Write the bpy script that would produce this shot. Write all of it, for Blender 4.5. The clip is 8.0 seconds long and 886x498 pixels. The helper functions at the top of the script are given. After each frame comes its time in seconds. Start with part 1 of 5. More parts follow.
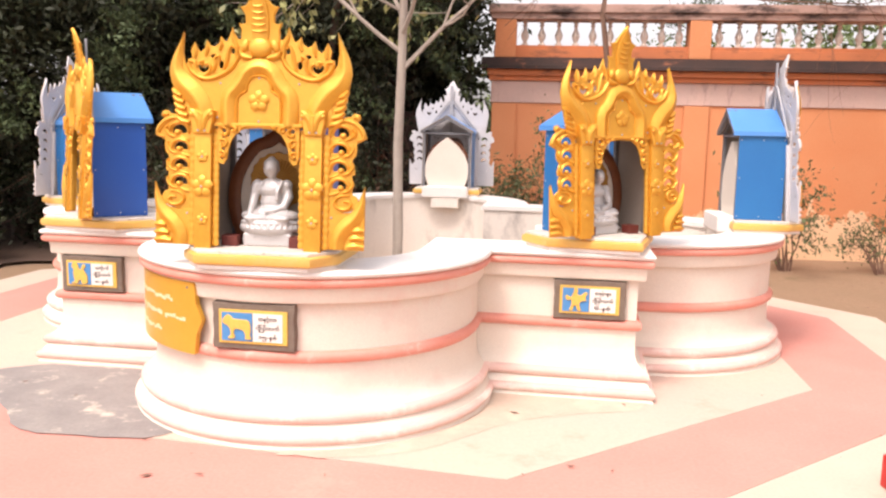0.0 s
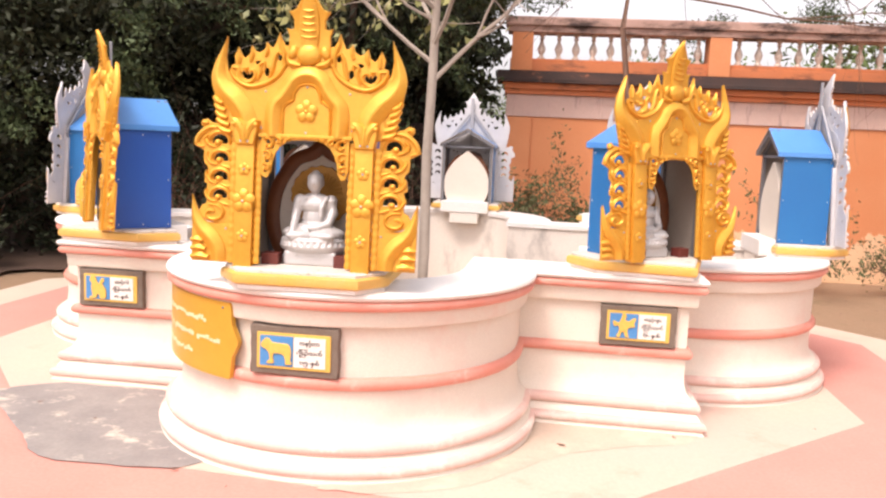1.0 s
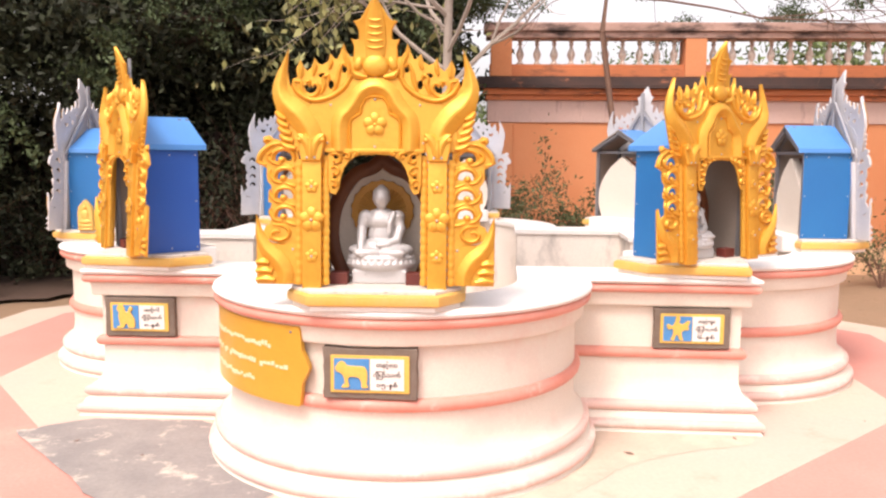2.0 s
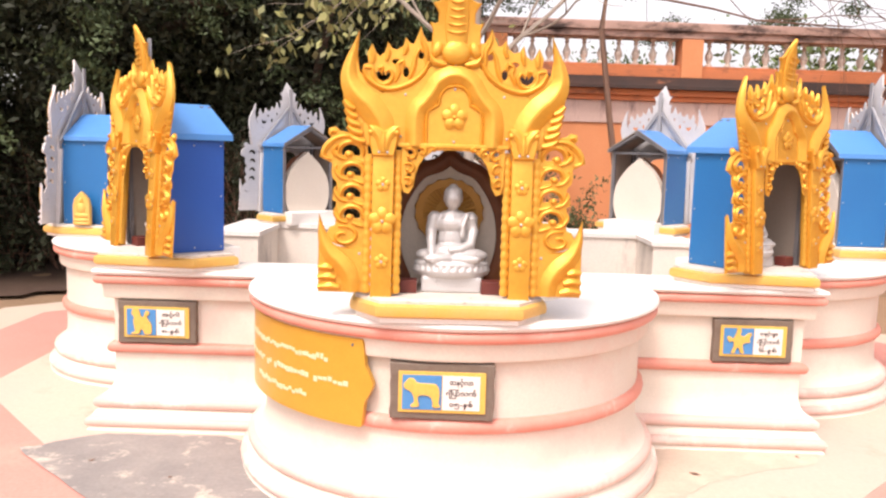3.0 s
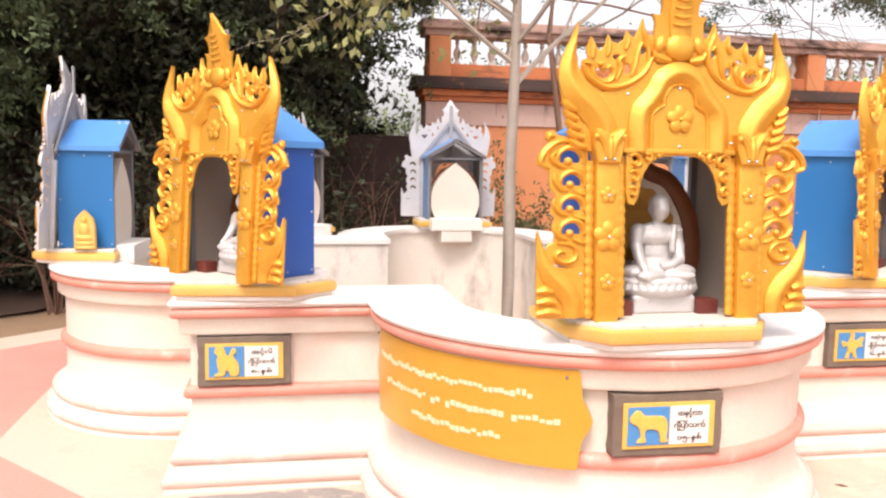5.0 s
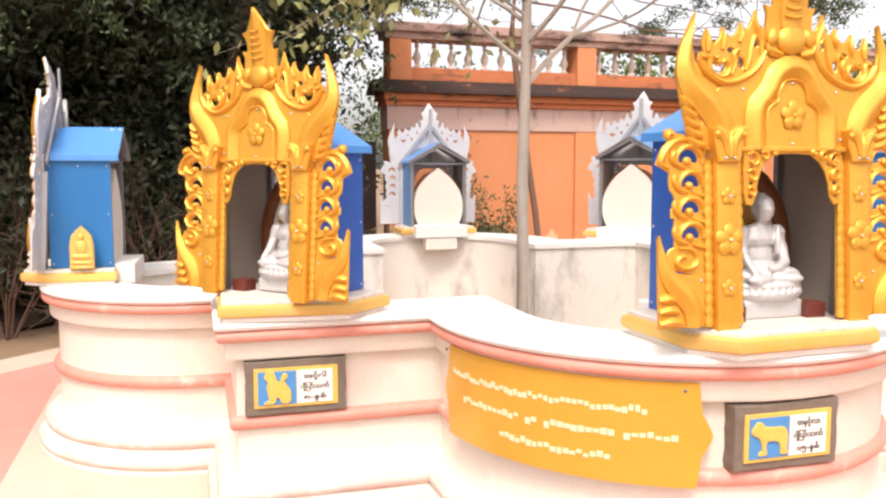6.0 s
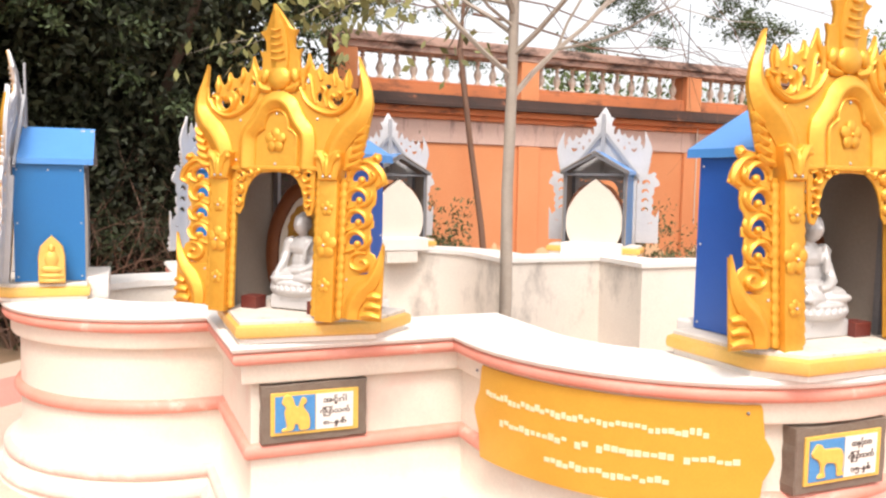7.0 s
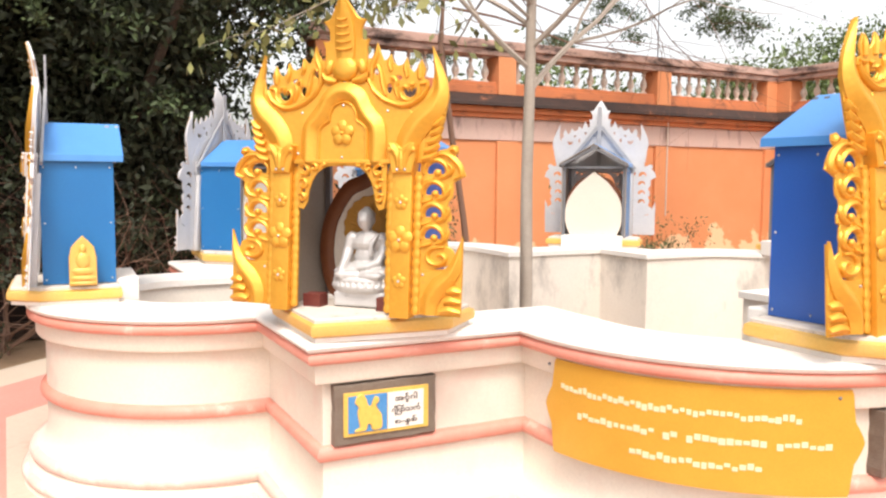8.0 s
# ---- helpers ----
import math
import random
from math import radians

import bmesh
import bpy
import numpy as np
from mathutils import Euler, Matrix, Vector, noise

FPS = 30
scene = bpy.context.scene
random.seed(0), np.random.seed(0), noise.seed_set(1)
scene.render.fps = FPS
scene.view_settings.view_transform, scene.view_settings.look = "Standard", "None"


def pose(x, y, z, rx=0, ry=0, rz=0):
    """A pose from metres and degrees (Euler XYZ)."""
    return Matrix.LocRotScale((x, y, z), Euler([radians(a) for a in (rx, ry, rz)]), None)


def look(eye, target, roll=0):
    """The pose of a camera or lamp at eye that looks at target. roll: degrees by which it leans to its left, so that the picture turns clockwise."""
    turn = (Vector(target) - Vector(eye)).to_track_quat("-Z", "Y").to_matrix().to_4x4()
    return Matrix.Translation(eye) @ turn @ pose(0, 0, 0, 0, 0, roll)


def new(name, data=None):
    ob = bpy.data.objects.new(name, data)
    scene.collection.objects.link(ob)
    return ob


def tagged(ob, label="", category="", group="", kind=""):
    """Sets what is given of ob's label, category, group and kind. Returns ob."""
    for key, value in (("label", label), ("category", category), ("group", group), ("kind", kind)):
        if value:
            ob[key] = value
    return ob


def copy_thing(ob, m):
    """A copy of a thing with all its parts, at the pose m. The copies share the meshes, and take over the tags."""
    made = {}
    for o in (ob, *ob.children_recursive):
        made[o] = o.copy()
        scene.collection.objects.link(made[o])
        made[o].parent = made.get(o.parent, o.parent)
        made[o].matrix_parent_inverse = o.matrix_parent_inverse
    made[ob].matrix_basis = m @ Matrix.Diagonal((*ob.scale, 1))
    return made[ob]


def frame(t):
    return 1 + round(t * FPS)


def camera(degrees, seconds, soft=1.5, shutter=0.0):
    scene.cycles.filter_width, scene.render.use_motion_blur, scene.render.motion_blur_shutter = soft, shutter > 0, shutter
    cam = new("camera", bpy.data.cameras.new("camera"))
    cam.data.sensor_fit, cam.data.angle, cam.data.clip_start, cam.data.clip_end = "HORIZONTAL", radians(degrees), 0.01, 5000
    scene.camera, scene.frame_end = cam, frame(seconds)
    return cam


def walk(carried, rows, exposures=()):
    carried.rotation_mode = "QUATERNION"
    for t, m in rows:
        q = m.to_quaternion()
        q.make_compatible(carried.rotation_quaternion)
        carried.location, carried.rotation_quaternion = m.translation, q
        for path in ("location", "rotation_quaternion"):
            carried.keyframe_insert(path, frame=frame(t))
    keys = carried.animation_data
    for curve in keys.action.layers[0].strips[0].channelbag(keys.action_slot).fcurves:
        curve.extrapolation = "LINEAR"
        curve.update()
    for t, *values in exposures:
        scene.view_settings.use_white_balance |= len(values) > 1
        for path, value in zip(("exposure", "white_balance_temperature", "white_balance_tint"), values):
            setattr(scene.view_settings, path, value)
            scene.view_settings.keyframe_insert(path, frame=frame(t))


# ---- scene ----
cam = camera(56.8, 8.0, soft=2.3)
PATH = [
    (0, (0.769, 0.541, 1.767), (0.399, 2.486, 1.485), 1.3),
    (0.5, (0.623, 0.638, 1.758), (0.252, 2.582, 1.466), 1.4),
    (1, (0.39, 0.739, 1.777), (0.044, 2.692, 1.523), 2.5),
    (1.5, (0.063, 0.727, 1.796), (-0.217, 2.693, 1.564), 1.1),
    (1.7, (-0.076, 0.724, 1.788), (-0.318, 2.696, 1.557), 0.0),
    (2.8, (-0.763, 1.031, 1.75), (-0.873, 3.014, 1.517), 2.8),
    (3, (-0.892, 1.078, 1.762), (-0.984, 3.062, 1.524), 1.7),
    (3.5, (-1.256, 1.19, 1.763), (-1.257, 3.175, 1.52), 1.1),
    (4, (-1.614, 1.348, 1.76), (-1.536, 3.335, 1.552), 2.0),
    (4.5, (-2.016, 1.465, 1.754), (-1.844, 3.448, 1.56), 1.3),
    (5, (-2.407, 1.593, 1.73), (-2.118, 3.561, 1.516), 1.0),
    (5.2, (-2.546, 1.653, 1.705), (-2.222, 3.615, 1.491), 0.8),
    (6.3, (-3.225, 2.078, 1.719), (-2.658, 3.987, 1.529), 0.6),
    (6.5, (-3.315, 2.118, 1.722), (-2.698, 4.011, 1.532), 1.4),
    (7, (-3.548, 2.33, 1.709), (-2.834, 4.191, 1.542), 1.1),
    (7.5, (-3.796, 2.476, 1.696), (-3.012, 4.309, 1.538), 0.3),
    (8, (-4.027, 2.593, 1.685), (-3.188, 4.4, 1.511), 0.4),
]
walk(cam, [(t, look(eye, target, roll)) for t, eye, target, roll in PATH], [(0, 0.79, 6880, 20), (5, 0.81, 6780, 17), (8, 0.86, 6720, 11)])

# ---- light ----
world = bpy.data.worlds.new("sky")
scene.world = world
world.use_nodes = True
wn = world.node_tree.nodes
sky = wn.new("ShaderNodeTexSky")
sky.sky_type, sky.sun_disc = "NISHITA", False
sky.sun_elevation, sky.sun_rotation = radians(58), radians(200)
sky.air_density, sky.dust_density, sky.ozone_density = 1.0, 4.0, 0.6
wn["Background"].inputs[1].default_value = 0.15
pale = wn.new("ShaderNodeHueSaturation")        # thin white cloud
pale.inputs["Saturation"].default_value, pale.inputs["Value"].default_value = 0.22, 1.15
world.node_tree.links.new(sky.outputs[0], pale.inputs["Color"])
world.node_tree.links.new(pale.outputs[0], wn["Background"].inputs[0])
sun = new("sun", bpy.data.lights.new("sun", "SUN"))
sun.data.energy, sun.data.angle, sun.data.color = 1.3, radians(14), (1.0, 0.93, 0.84)
sun.matrix_world = look((0, 0, 30), Vector((0, 0, 30)) - Vector((-0.25, -0.5, 0.9)))


# ---- materials ----
def mat(name, color, rough=0.6, metal=0.0, second=None, scale=6.0, amount=0.5, grain=60.0, bump=0.15, dirt=None, dirt_scale=1.2, dirt_from=0.55, island=0.0, spec=0.5, streak=1.0, peel=None):
    """A surface with variation at two scales: a slow mottle towards `second`, a fine grain in colour and relief, and optional stains."""
    m = bpy.data.materials.new(name)
    m.use_nodes = True
    n, l = m.node_tree.nodes, m.node_tree.links
    b = n["Principled BSDF"]
    tc = n.new("ShaderNodeTexCoord")

    def noise_at(s, detail=4.0, rough_=0.6, squeeze=1.0):
        t = n.new("ShaderNodeTexNoise")
        mp = n.new("ShaderNodeMapping")
        mp.inputs["Scale"].default_value = (1, 1, squeeze)
        l.new(tc.outputs["Object"], mp.inputs["Vector"])
        t.inputs["Scale"].default_value, t.inputs["Detail"].default_value, t.inputs["Roughness"].default_value = s, detail, rough_
        l.new(mp.outputs["Vector"], t.inputs["Vector"])
        return t.outputs["Fac"]

    def ramp(src, a, c):
        r = n.new("ShaderNodeMapRange")
        r.inputs["From Min"].default_value, r.inputs["From Max"].default_value = a, c
        l.new(src, r.inputs["Value"])
        return r.outputs[0]

    def mix(fac, a, c):
        x = n.new("ShaderNodeMix")
        x.data_type = "RGBA"
        for s, v in ((x.inputs[0], fac), (x.inputs[6], a), (x.inputs[7], c)):
            if isinstance(v, bpy.types.NodeSocket):
                l.new(v, s)
            else:
                s.default_value = v if isinstance(v, float) else (*v, 1)
        return x.outputs[2]

    second = second or tuple(0.82 * c for c in color)
    slow = ramp(noise_at(scale), 0.35, 0.7)
    mul = n.new("ShaderNodeMath")
    mul.operation = "MULTIPLY"
    mul.inputs[1].default_value = amount
    l.new(slow, mul.inputs[0])
    out = mix(mul.outputs[0], tuple(color), tuple(second))
    fine = noise_at(grain, 3.0)
    out = mix(ramp(fine, 0.2, 1.6), out, tuple(0.7 * c for c in color))
    if dirt:
        out = mix(ramp(noise_at(dirt_scale, 7.0, 0.68, streak), dirt_from, dirt_from + 0.16), out, tuple(dirt))
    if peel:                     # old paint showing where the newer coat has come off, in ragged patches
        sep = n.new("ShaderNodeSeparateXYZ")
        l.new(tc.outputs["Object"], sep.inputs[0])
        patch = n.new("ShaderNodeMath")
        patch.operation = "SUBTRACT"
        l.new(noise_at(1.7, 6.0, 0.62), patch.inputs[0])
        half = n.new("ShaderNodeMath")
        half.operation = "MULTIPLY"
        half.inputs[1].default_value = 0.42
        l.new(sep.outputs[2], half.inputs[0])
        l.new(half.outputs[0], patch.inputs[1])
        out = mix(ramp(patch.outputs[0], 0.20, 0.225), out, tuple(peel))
    if island:
        g = n.new("ShaderNodeNewGeometry")
        hsv = n.new("ShaderNodeHueSaturation")
        l.new(ramp(g.outputs["Random Per Island"], 0, 1), hsv.inputs["Value"])
        hsv.inputs["Value"].default_value = 1.0
        r = n.new("ShaderNodeMapRange")
        r.inputs["To Min"].default_value, r.inputs["To Max"].default_value = 1 - island, 1 + island
        l.new(g.outputs["Random Per Island"], r.inputs["Value"])
        l.new(r.outputs[0], hsv.inputs["Value"])
        l.new(out, hsv.inputs["Color"])
        out = hsv.outputs[0]
    l.new(out, b.inputs["Base Color"])
    b.inputs["Metallic"].default_value = metal
    b.inputs["Specular IOR Level"].default_value = spec
    rr = n.new("ShaderNodeMapRange")
    rr.inputs["To Min"].default_value, rr.inputs["To Max"].default_value = rough - 0.08, min(1.0, rough + 0.1)
    l.new(fine, rr.inputs["Value"])
    l.new(rr.outputs[0], b.inputs["Roughness"])
    bp = n.new("ShaderNodeBump")
    bp.inputs["Strength"].default_value, bp.inputs["Distance"].default_value = bump, 0.01
    l.new(fine, bp.inputs["Height"])
    l.new(bp.outputs[0], b.inputs["Normal"])
    return m


CREAM = mat("cream_plaster", (0.74, 0.66, 0.56), 0.75, second=(0.78, 0.72, 0.63), scale=3, grain=90, bump=0.06, dirt=(0.70, 0.55, 0.47), dirt_scale=2.0, dirt_from=0.54)
CAPWHITE = mat("cap_white", (0.82, 0.78, 0.74), 0.6, second=(0.76, 0.70, 0.64), scale=4, grain=70, dirt=(0.52, 0.48, 0.44), dirt_scale=3.0, dirt_from=0.66)
PINK = mat("pink_paint", (0.72, 0.27, 0.20), 0.55, second=(0.76, 0.40, 0.33), scale=5, grain=80, bump=0.1, dirt=(0.78, 0.6, 0.52), dirt_scale=5.0, dirt_from=0.6)
PALEPINK = mat("pale_pink_paint", (0.75, 0.53, 0.46), 0.7, second=(0.72, 0.42, 0.35), scale=4, grain=80, dirt=(0.8, 0.72, 0.64), dirt_scale=3.0, dirt_from=0.52)
INNER = mat("inner_plaster", (0.80, 0.73, 0.65), 0.8, second=(0.72, 0.65, 0.57), scale=3, grain=60, dirt=(0.40, 0.36, 0.32), dirt_scale=2.2, dirt_from=0.53, streak=0.45)
GOLD = mat("gold_paint", (0.76, 0.39, 0.05), 0.42, 0.45, second=(0.66, 0.31, 0.03), scale=11, grain=45, bump=0.18, spec=0.6, dirt=(0.50, 0.25, 0.06), dirt_scale=14, dirt_from=0.66)
GOLDRIM = mat("gold_edge_paint", (0.78, 0.46, 0.10), 0.45, 0.25, second=(0.72, 0.5, 0.22), scale=7, grain=90, bump=0.1, dirt=(0.6, 0.5, 0.4), dirt_scale=6, dirt_from=0.66)
GREYTIN = mat("grey_tin", (0.62, 0.61, 0.62), 0.55, 0.1, second=(0.48, 0.48, 0.50), scale=8, grain=80, bump=0.12, dirt=(0.6, 0.6, 0.6), dirt_scale=7, dirt_from=0.6)
STRUT = mat("grey_strut", (0.36, 0.36, 0.38), 0.55, 0.2, second=(0.44, 0.43, 0.43), scale=12, grain=90, bump=0.12)
IRON = mat("iron_angle", (0.20, 0.20, 0.22), 0.5, 0.5, second=(0.28, 0.26, 0.25), scale=12, grain=90, bump=0.15)
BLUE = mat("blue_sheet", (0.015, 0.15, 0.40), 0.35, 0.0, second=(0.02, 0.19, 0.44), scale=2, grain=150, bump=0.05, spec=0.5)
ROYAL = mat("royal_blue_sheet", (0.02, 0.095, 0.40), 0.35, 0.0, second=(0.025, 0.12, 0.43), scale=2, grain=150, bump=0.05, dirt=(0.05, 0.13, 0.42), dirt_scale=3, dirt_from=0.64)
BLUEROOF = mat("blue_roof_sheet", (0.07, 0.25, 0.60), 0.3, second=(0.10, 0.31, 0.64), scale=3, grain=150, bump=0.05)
LINER = mat("grey_sheet_inside", (0.30, 0.25, 0.21), 0.6, 0.0, second=(0.36, 0.30, 0.25), scale=3, grain=90)
SCREEN = mat("screen_white", (0.74, 0.66, 0.57), 0.7, second=(0.68, 0.60, 0.51), scale=4, grain=70)
BROWN = mat("brown_border", (0.16, 0.045, 0.015), 0.45, second=(0.24, 0.08, 0.02), scale=14, grain=90)
HALO = mat("halo_bronze", (0.46, 0.22, 0.04), 0.4, 0.3, second=(0.52, 0.27, 0.05), scale=20, grain=90)
SILVER = mat("silver_paint", (0.58, 0.56, 0.55), 0.42, 0.25, second=(0.50, 0.48, 0.47), scale=14, grain=120, bump=0.06, dirt=(0.24, 0.22, 0.21), dirt_scale=24, dirt_from=0.62)
MAROON = mat("maroon_wood", (0.12, 0.02, 0.015), 0.5, second=(0.18, 0.04, 0.02), scale=14)
CEMENT = mat("cement_frame", (0.17, 0.125, 0.095), 0.8, second=(0.24, 0.2, 0.16), scale=20, grain=120, bump=0.4)
PLAQUEBLUE = mat("plaque_blue", (0.06, 0.24, 0.52), 0.5, second=(0.1, 0.3, 0.56), scale=20)
PLAQUEWHITE = mat("plaque_white", (0.80, 0.76, 0.70), 0.5, scale=20, amount=0.2)
YELLOW = mat("plaque_yellow", (0.74, 0.47, 0.10), 0.5, second=(0.62, 0.36, 0.06), scale=30)
INK = mat("black_writing", (0.11, 0.085, 0.08), 0.6)
SIGNGOLD = mat("sign_gold", (0.70, 0.38, 0.05), 0.33, 0.25, second=(0.6, 0.29, 0.03), scale=4, grain=140, bump=0.04)
SIGNINK = mat("white_writing", (0.80, 0.66, 0.42), 0.5)
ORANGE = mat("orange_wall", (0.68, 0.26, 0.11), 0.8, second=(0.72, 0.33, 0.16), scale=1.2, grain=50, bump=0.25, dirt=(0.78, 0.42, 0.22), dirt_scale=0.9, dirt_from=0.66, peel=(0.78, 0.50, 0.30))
FRIEZE = mat("frieze_plaster", (0.60, 0.42, 0.36), 0.85, second=(0.48, 0.36, 0.32), scale=2.5, grain=50, bump=0.3, dirt=(0.17, 0.12, 0.11), dirt_scale=4.0, dirt_from=0.56, streak=0.22)
MOULD = mat("moulding_plaster", (0.60, 0.20, 0.08), 0.85, second=(0.42, 0.15, 0.08), scale=3, grain=50, bump=0.3, dirt=(0.09, 0.05, 0.04), dirt_scale=1.5, dirt_from=0.53, streak=3.0)
COPING = mat("black_stained_coping", (0.032, 0.02, 0.017), 0.9, second=(0.10, 0.042, 0.028), scale=3, grain=40, bump=0.4, dirt=(0.42, 0.15, 0.07), dirt_scale=2.4, dirt_from=0.62)
RAILMAT = mat("weathered_rail", (0.54, 0.36, 0.30), 0.85, second=(0.36, 0.22, 0.17), scale=3, grain=40, bump=0.3, dirt=(0.06, 0.04, 0.035), dirt_scale=1.6, dirt_from=0.47, streak=2.5)
BALUSTER = mat("baluster_plaster", (0.66, 0.56, 0.48), 0.85, second=(0.54, 0.44, 0.36), scale=6, grain=60, bump=0.3, dirt=(0.3, 0.25, 0.2), dirt_scale=8, dirt_from=0.64)
APRON = mat("apron_concrete", (0.60, 0.48, 0.38), 0.85, second=(0.62, 0.43, 0.37), scale=0.6, amount=0.8, grain=50, bump=0.25, dirt=(0.42, 0.34, 0.26), dirt_scale=2.2, dirt_from=0.58)
PATCH = mat("bare_cement", (0.25, 0.23, 0.22), 0.9, second=(0.42, 0.375, 0.335), scale=4, grain=40, bump=0.3, dirt=(0.66, 0.57, 0.48), dirt_scale=4.5, dirt_from=0.55)
GRIMY = mat("grimy_white", (0.66, 0.59, 0.52), 0.8, second=(0.5, 0.44, 0.38), scale=9, grain=80, bump=0.2, dirt=(0.17, 0.12, 0.09), dirt_scale=9, dirt_from=0.57)
STAIN = mat("grimy_concrete", (0.59, 0.47, 0.37), 0.88, second=(0.45, 0.375, 0.30), scale=2.5, amount=0.7, grain=45, bump=0.3, dirt=(0.62, 0.5, 0.39), dirt_scale=3.5, dirt_from=0.5)
PATH_PINK = mat("pink_path", (0.62, 0.27, 0.22), 0.8, second=(0.66, 0.34, 0.28), scale=1.2, grain=45, bump=0.25, dirt=(0.62, 0.34, 0.27), dirt_scale=1.1, dirt_from=0.6)
KERB = mat("border_concrete", (0.60, 0.49, 0.39), 0.85, second=(0.52, 0.42, 0.33), scale=2, grain=50, bump=0.25, dirt=(0.42, 0.35, 0.27), dirt_scale=2, dirt_from=0.62)
DIRT = mat("dry_earth", (0.30, 0.19, 0.115), 0.95, second=(0.22, 0.15, 0.085), scale=0.9, grain=18, bump=0.8, dirt=(0.16, 0.12, 0.06), dirt_scale=1.6, dirt_from=0.58)
# litter brown with the shade under the trees mixed into the colour
SHADED_LITTER = mat("shaded_leaf_litter", (0.085, 0.05, 0.034), 0.95, second=(0.13, 0.075, 0.045), scale=2.2, grain=22, bump=0.9, dirt=(0.16, 0.10, 0.06), dirt_scale=6, dirt_from=0.58)
SOIL = mat("planter_soil", (0.16, 0.10, 0.06), 0.95, scale=4, bump=0.6)
BARK = mat("pale_bark", (0.44, 0.37, 0.31), 0.85, second=(0.33, 0.27, 0.22), scale=9, grain=40, bump=0.5)
DARKBARK = mat("dark_bark", (0.075, 0.05, 0.035), 0.9, second=(0.12, 0.085, 0.06), scale=6, grain=30, bump=0.6)
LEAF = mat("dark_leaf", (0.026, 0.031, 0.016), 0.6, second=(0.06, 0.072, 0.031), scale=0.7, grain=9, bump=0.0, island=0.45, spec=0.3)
LEAFMID = mat("mid_green_leaf", (0.062, 0.088, 0.038), 0.6, second=(0.11, 0.145, 0.06), scale=1.0, grain=9, bump=0.0, island=0.35, spec=0.3)
LEAFLIGHT = mat("feathery_leaf", (0.11, 0.15, 0.05), 0.6, second=(0.15, 0.19, 0.07), scale=1.0, grain=9, bump=0.0, island=0.4, spec=0.3)
LEAFBIG = mat("yellowing_leaf", (0.22, 0.23, 0.08), 0.5, second=(0.34, 0.27, 0.14), scale=3, grain=9, bump=0.0, island=0.5, spec=0.3)
SHRUB = mat("shrub_leaf", (0.10, 0.12, 0.05), 0.7, second=(0.15, 0.13, 0.07), scale=2, grain=9, bump=0.0, island=0.4, spec=0.3)
TWIG = mat("dry_twig", (0.20, 0.115, 0.08), 0.9, scale=9)
RED = mat("red_paint", (0.55, 0.03, 0.025), 0.4, scale=9)
STEEL = mat("bolt_steel", (0.6, 0.6, 0.62), 0.3, 0.8, scale=30)


# ---- mesh helpers ----
from mathutils.geometry import tessellate_polygon


def mesh_from(bm, name, *mats, smooth=False):
    me = bpy.data.meshes.new(name)
    bmesh.ops.recalc_face_normals(bm, faces=bm.faces[:])
    bm.to_mesh(me)
    bm.free()
    for m in mats:
        me.materials.append(m)
    if smooth:
        for p in me.polygons:
            p.use_smooth = True
        me.set_sharp_from_angle(angle=radians(40))
    return me


def part(name, bm, material, parent=None, label="", smooth=False, m=None):
    mats = material if isinstance(material, tuple) else (material,)
    ob = new(name, bm if isinstance(bm, bpy.types.Mesh) else mesh_from(bm, name, *mats, smooth=smooth))
    ob.parent = parent
    if m is not None:
        ob.matrix_basis = m
    return tagged(ob, label) if label else ob


def empty(name, m=None):
    ob = new(name)
    ob.empty_display_size = 0.1
    if m is not None:
        ob.matrix_basis = m
    return ob


def box(bm, x0, x1, y0, y1, z0, z1, bevel=0.0, m=None):
    v = [bm.verts.new((x, y, z)) for x in (x0, x1) for y in (y0, y1) for z in (z0, z1)]
    fs = [bm.faces.new([v[i] for i in q]) for q in ((0, 1, 3, 2), (4, 6, 7, 5), (0, 4, 5, 1), (2, 3, 7, 6), (0, 2, 6, 4), (1, 5, 7, 3))]
    if bevel:
        es = list({e for f in fs for e in f.edges})
        r = bmesh.ops.bevel(bm, geom=es, offset=bevel, segments=2, affect="EDGES", profile=0.6)
        v = list({x for f in r["faces"] for x in f.verts} | {x for x in v if x.is_valid})
    if m is not None:
        bmesh.ops.transform(bm, matrix=m, verts=[x for x in v if x.is_valid])
    return bm


def boxed(*a, **k):
    return box(bmesh.new(), *a, **k)


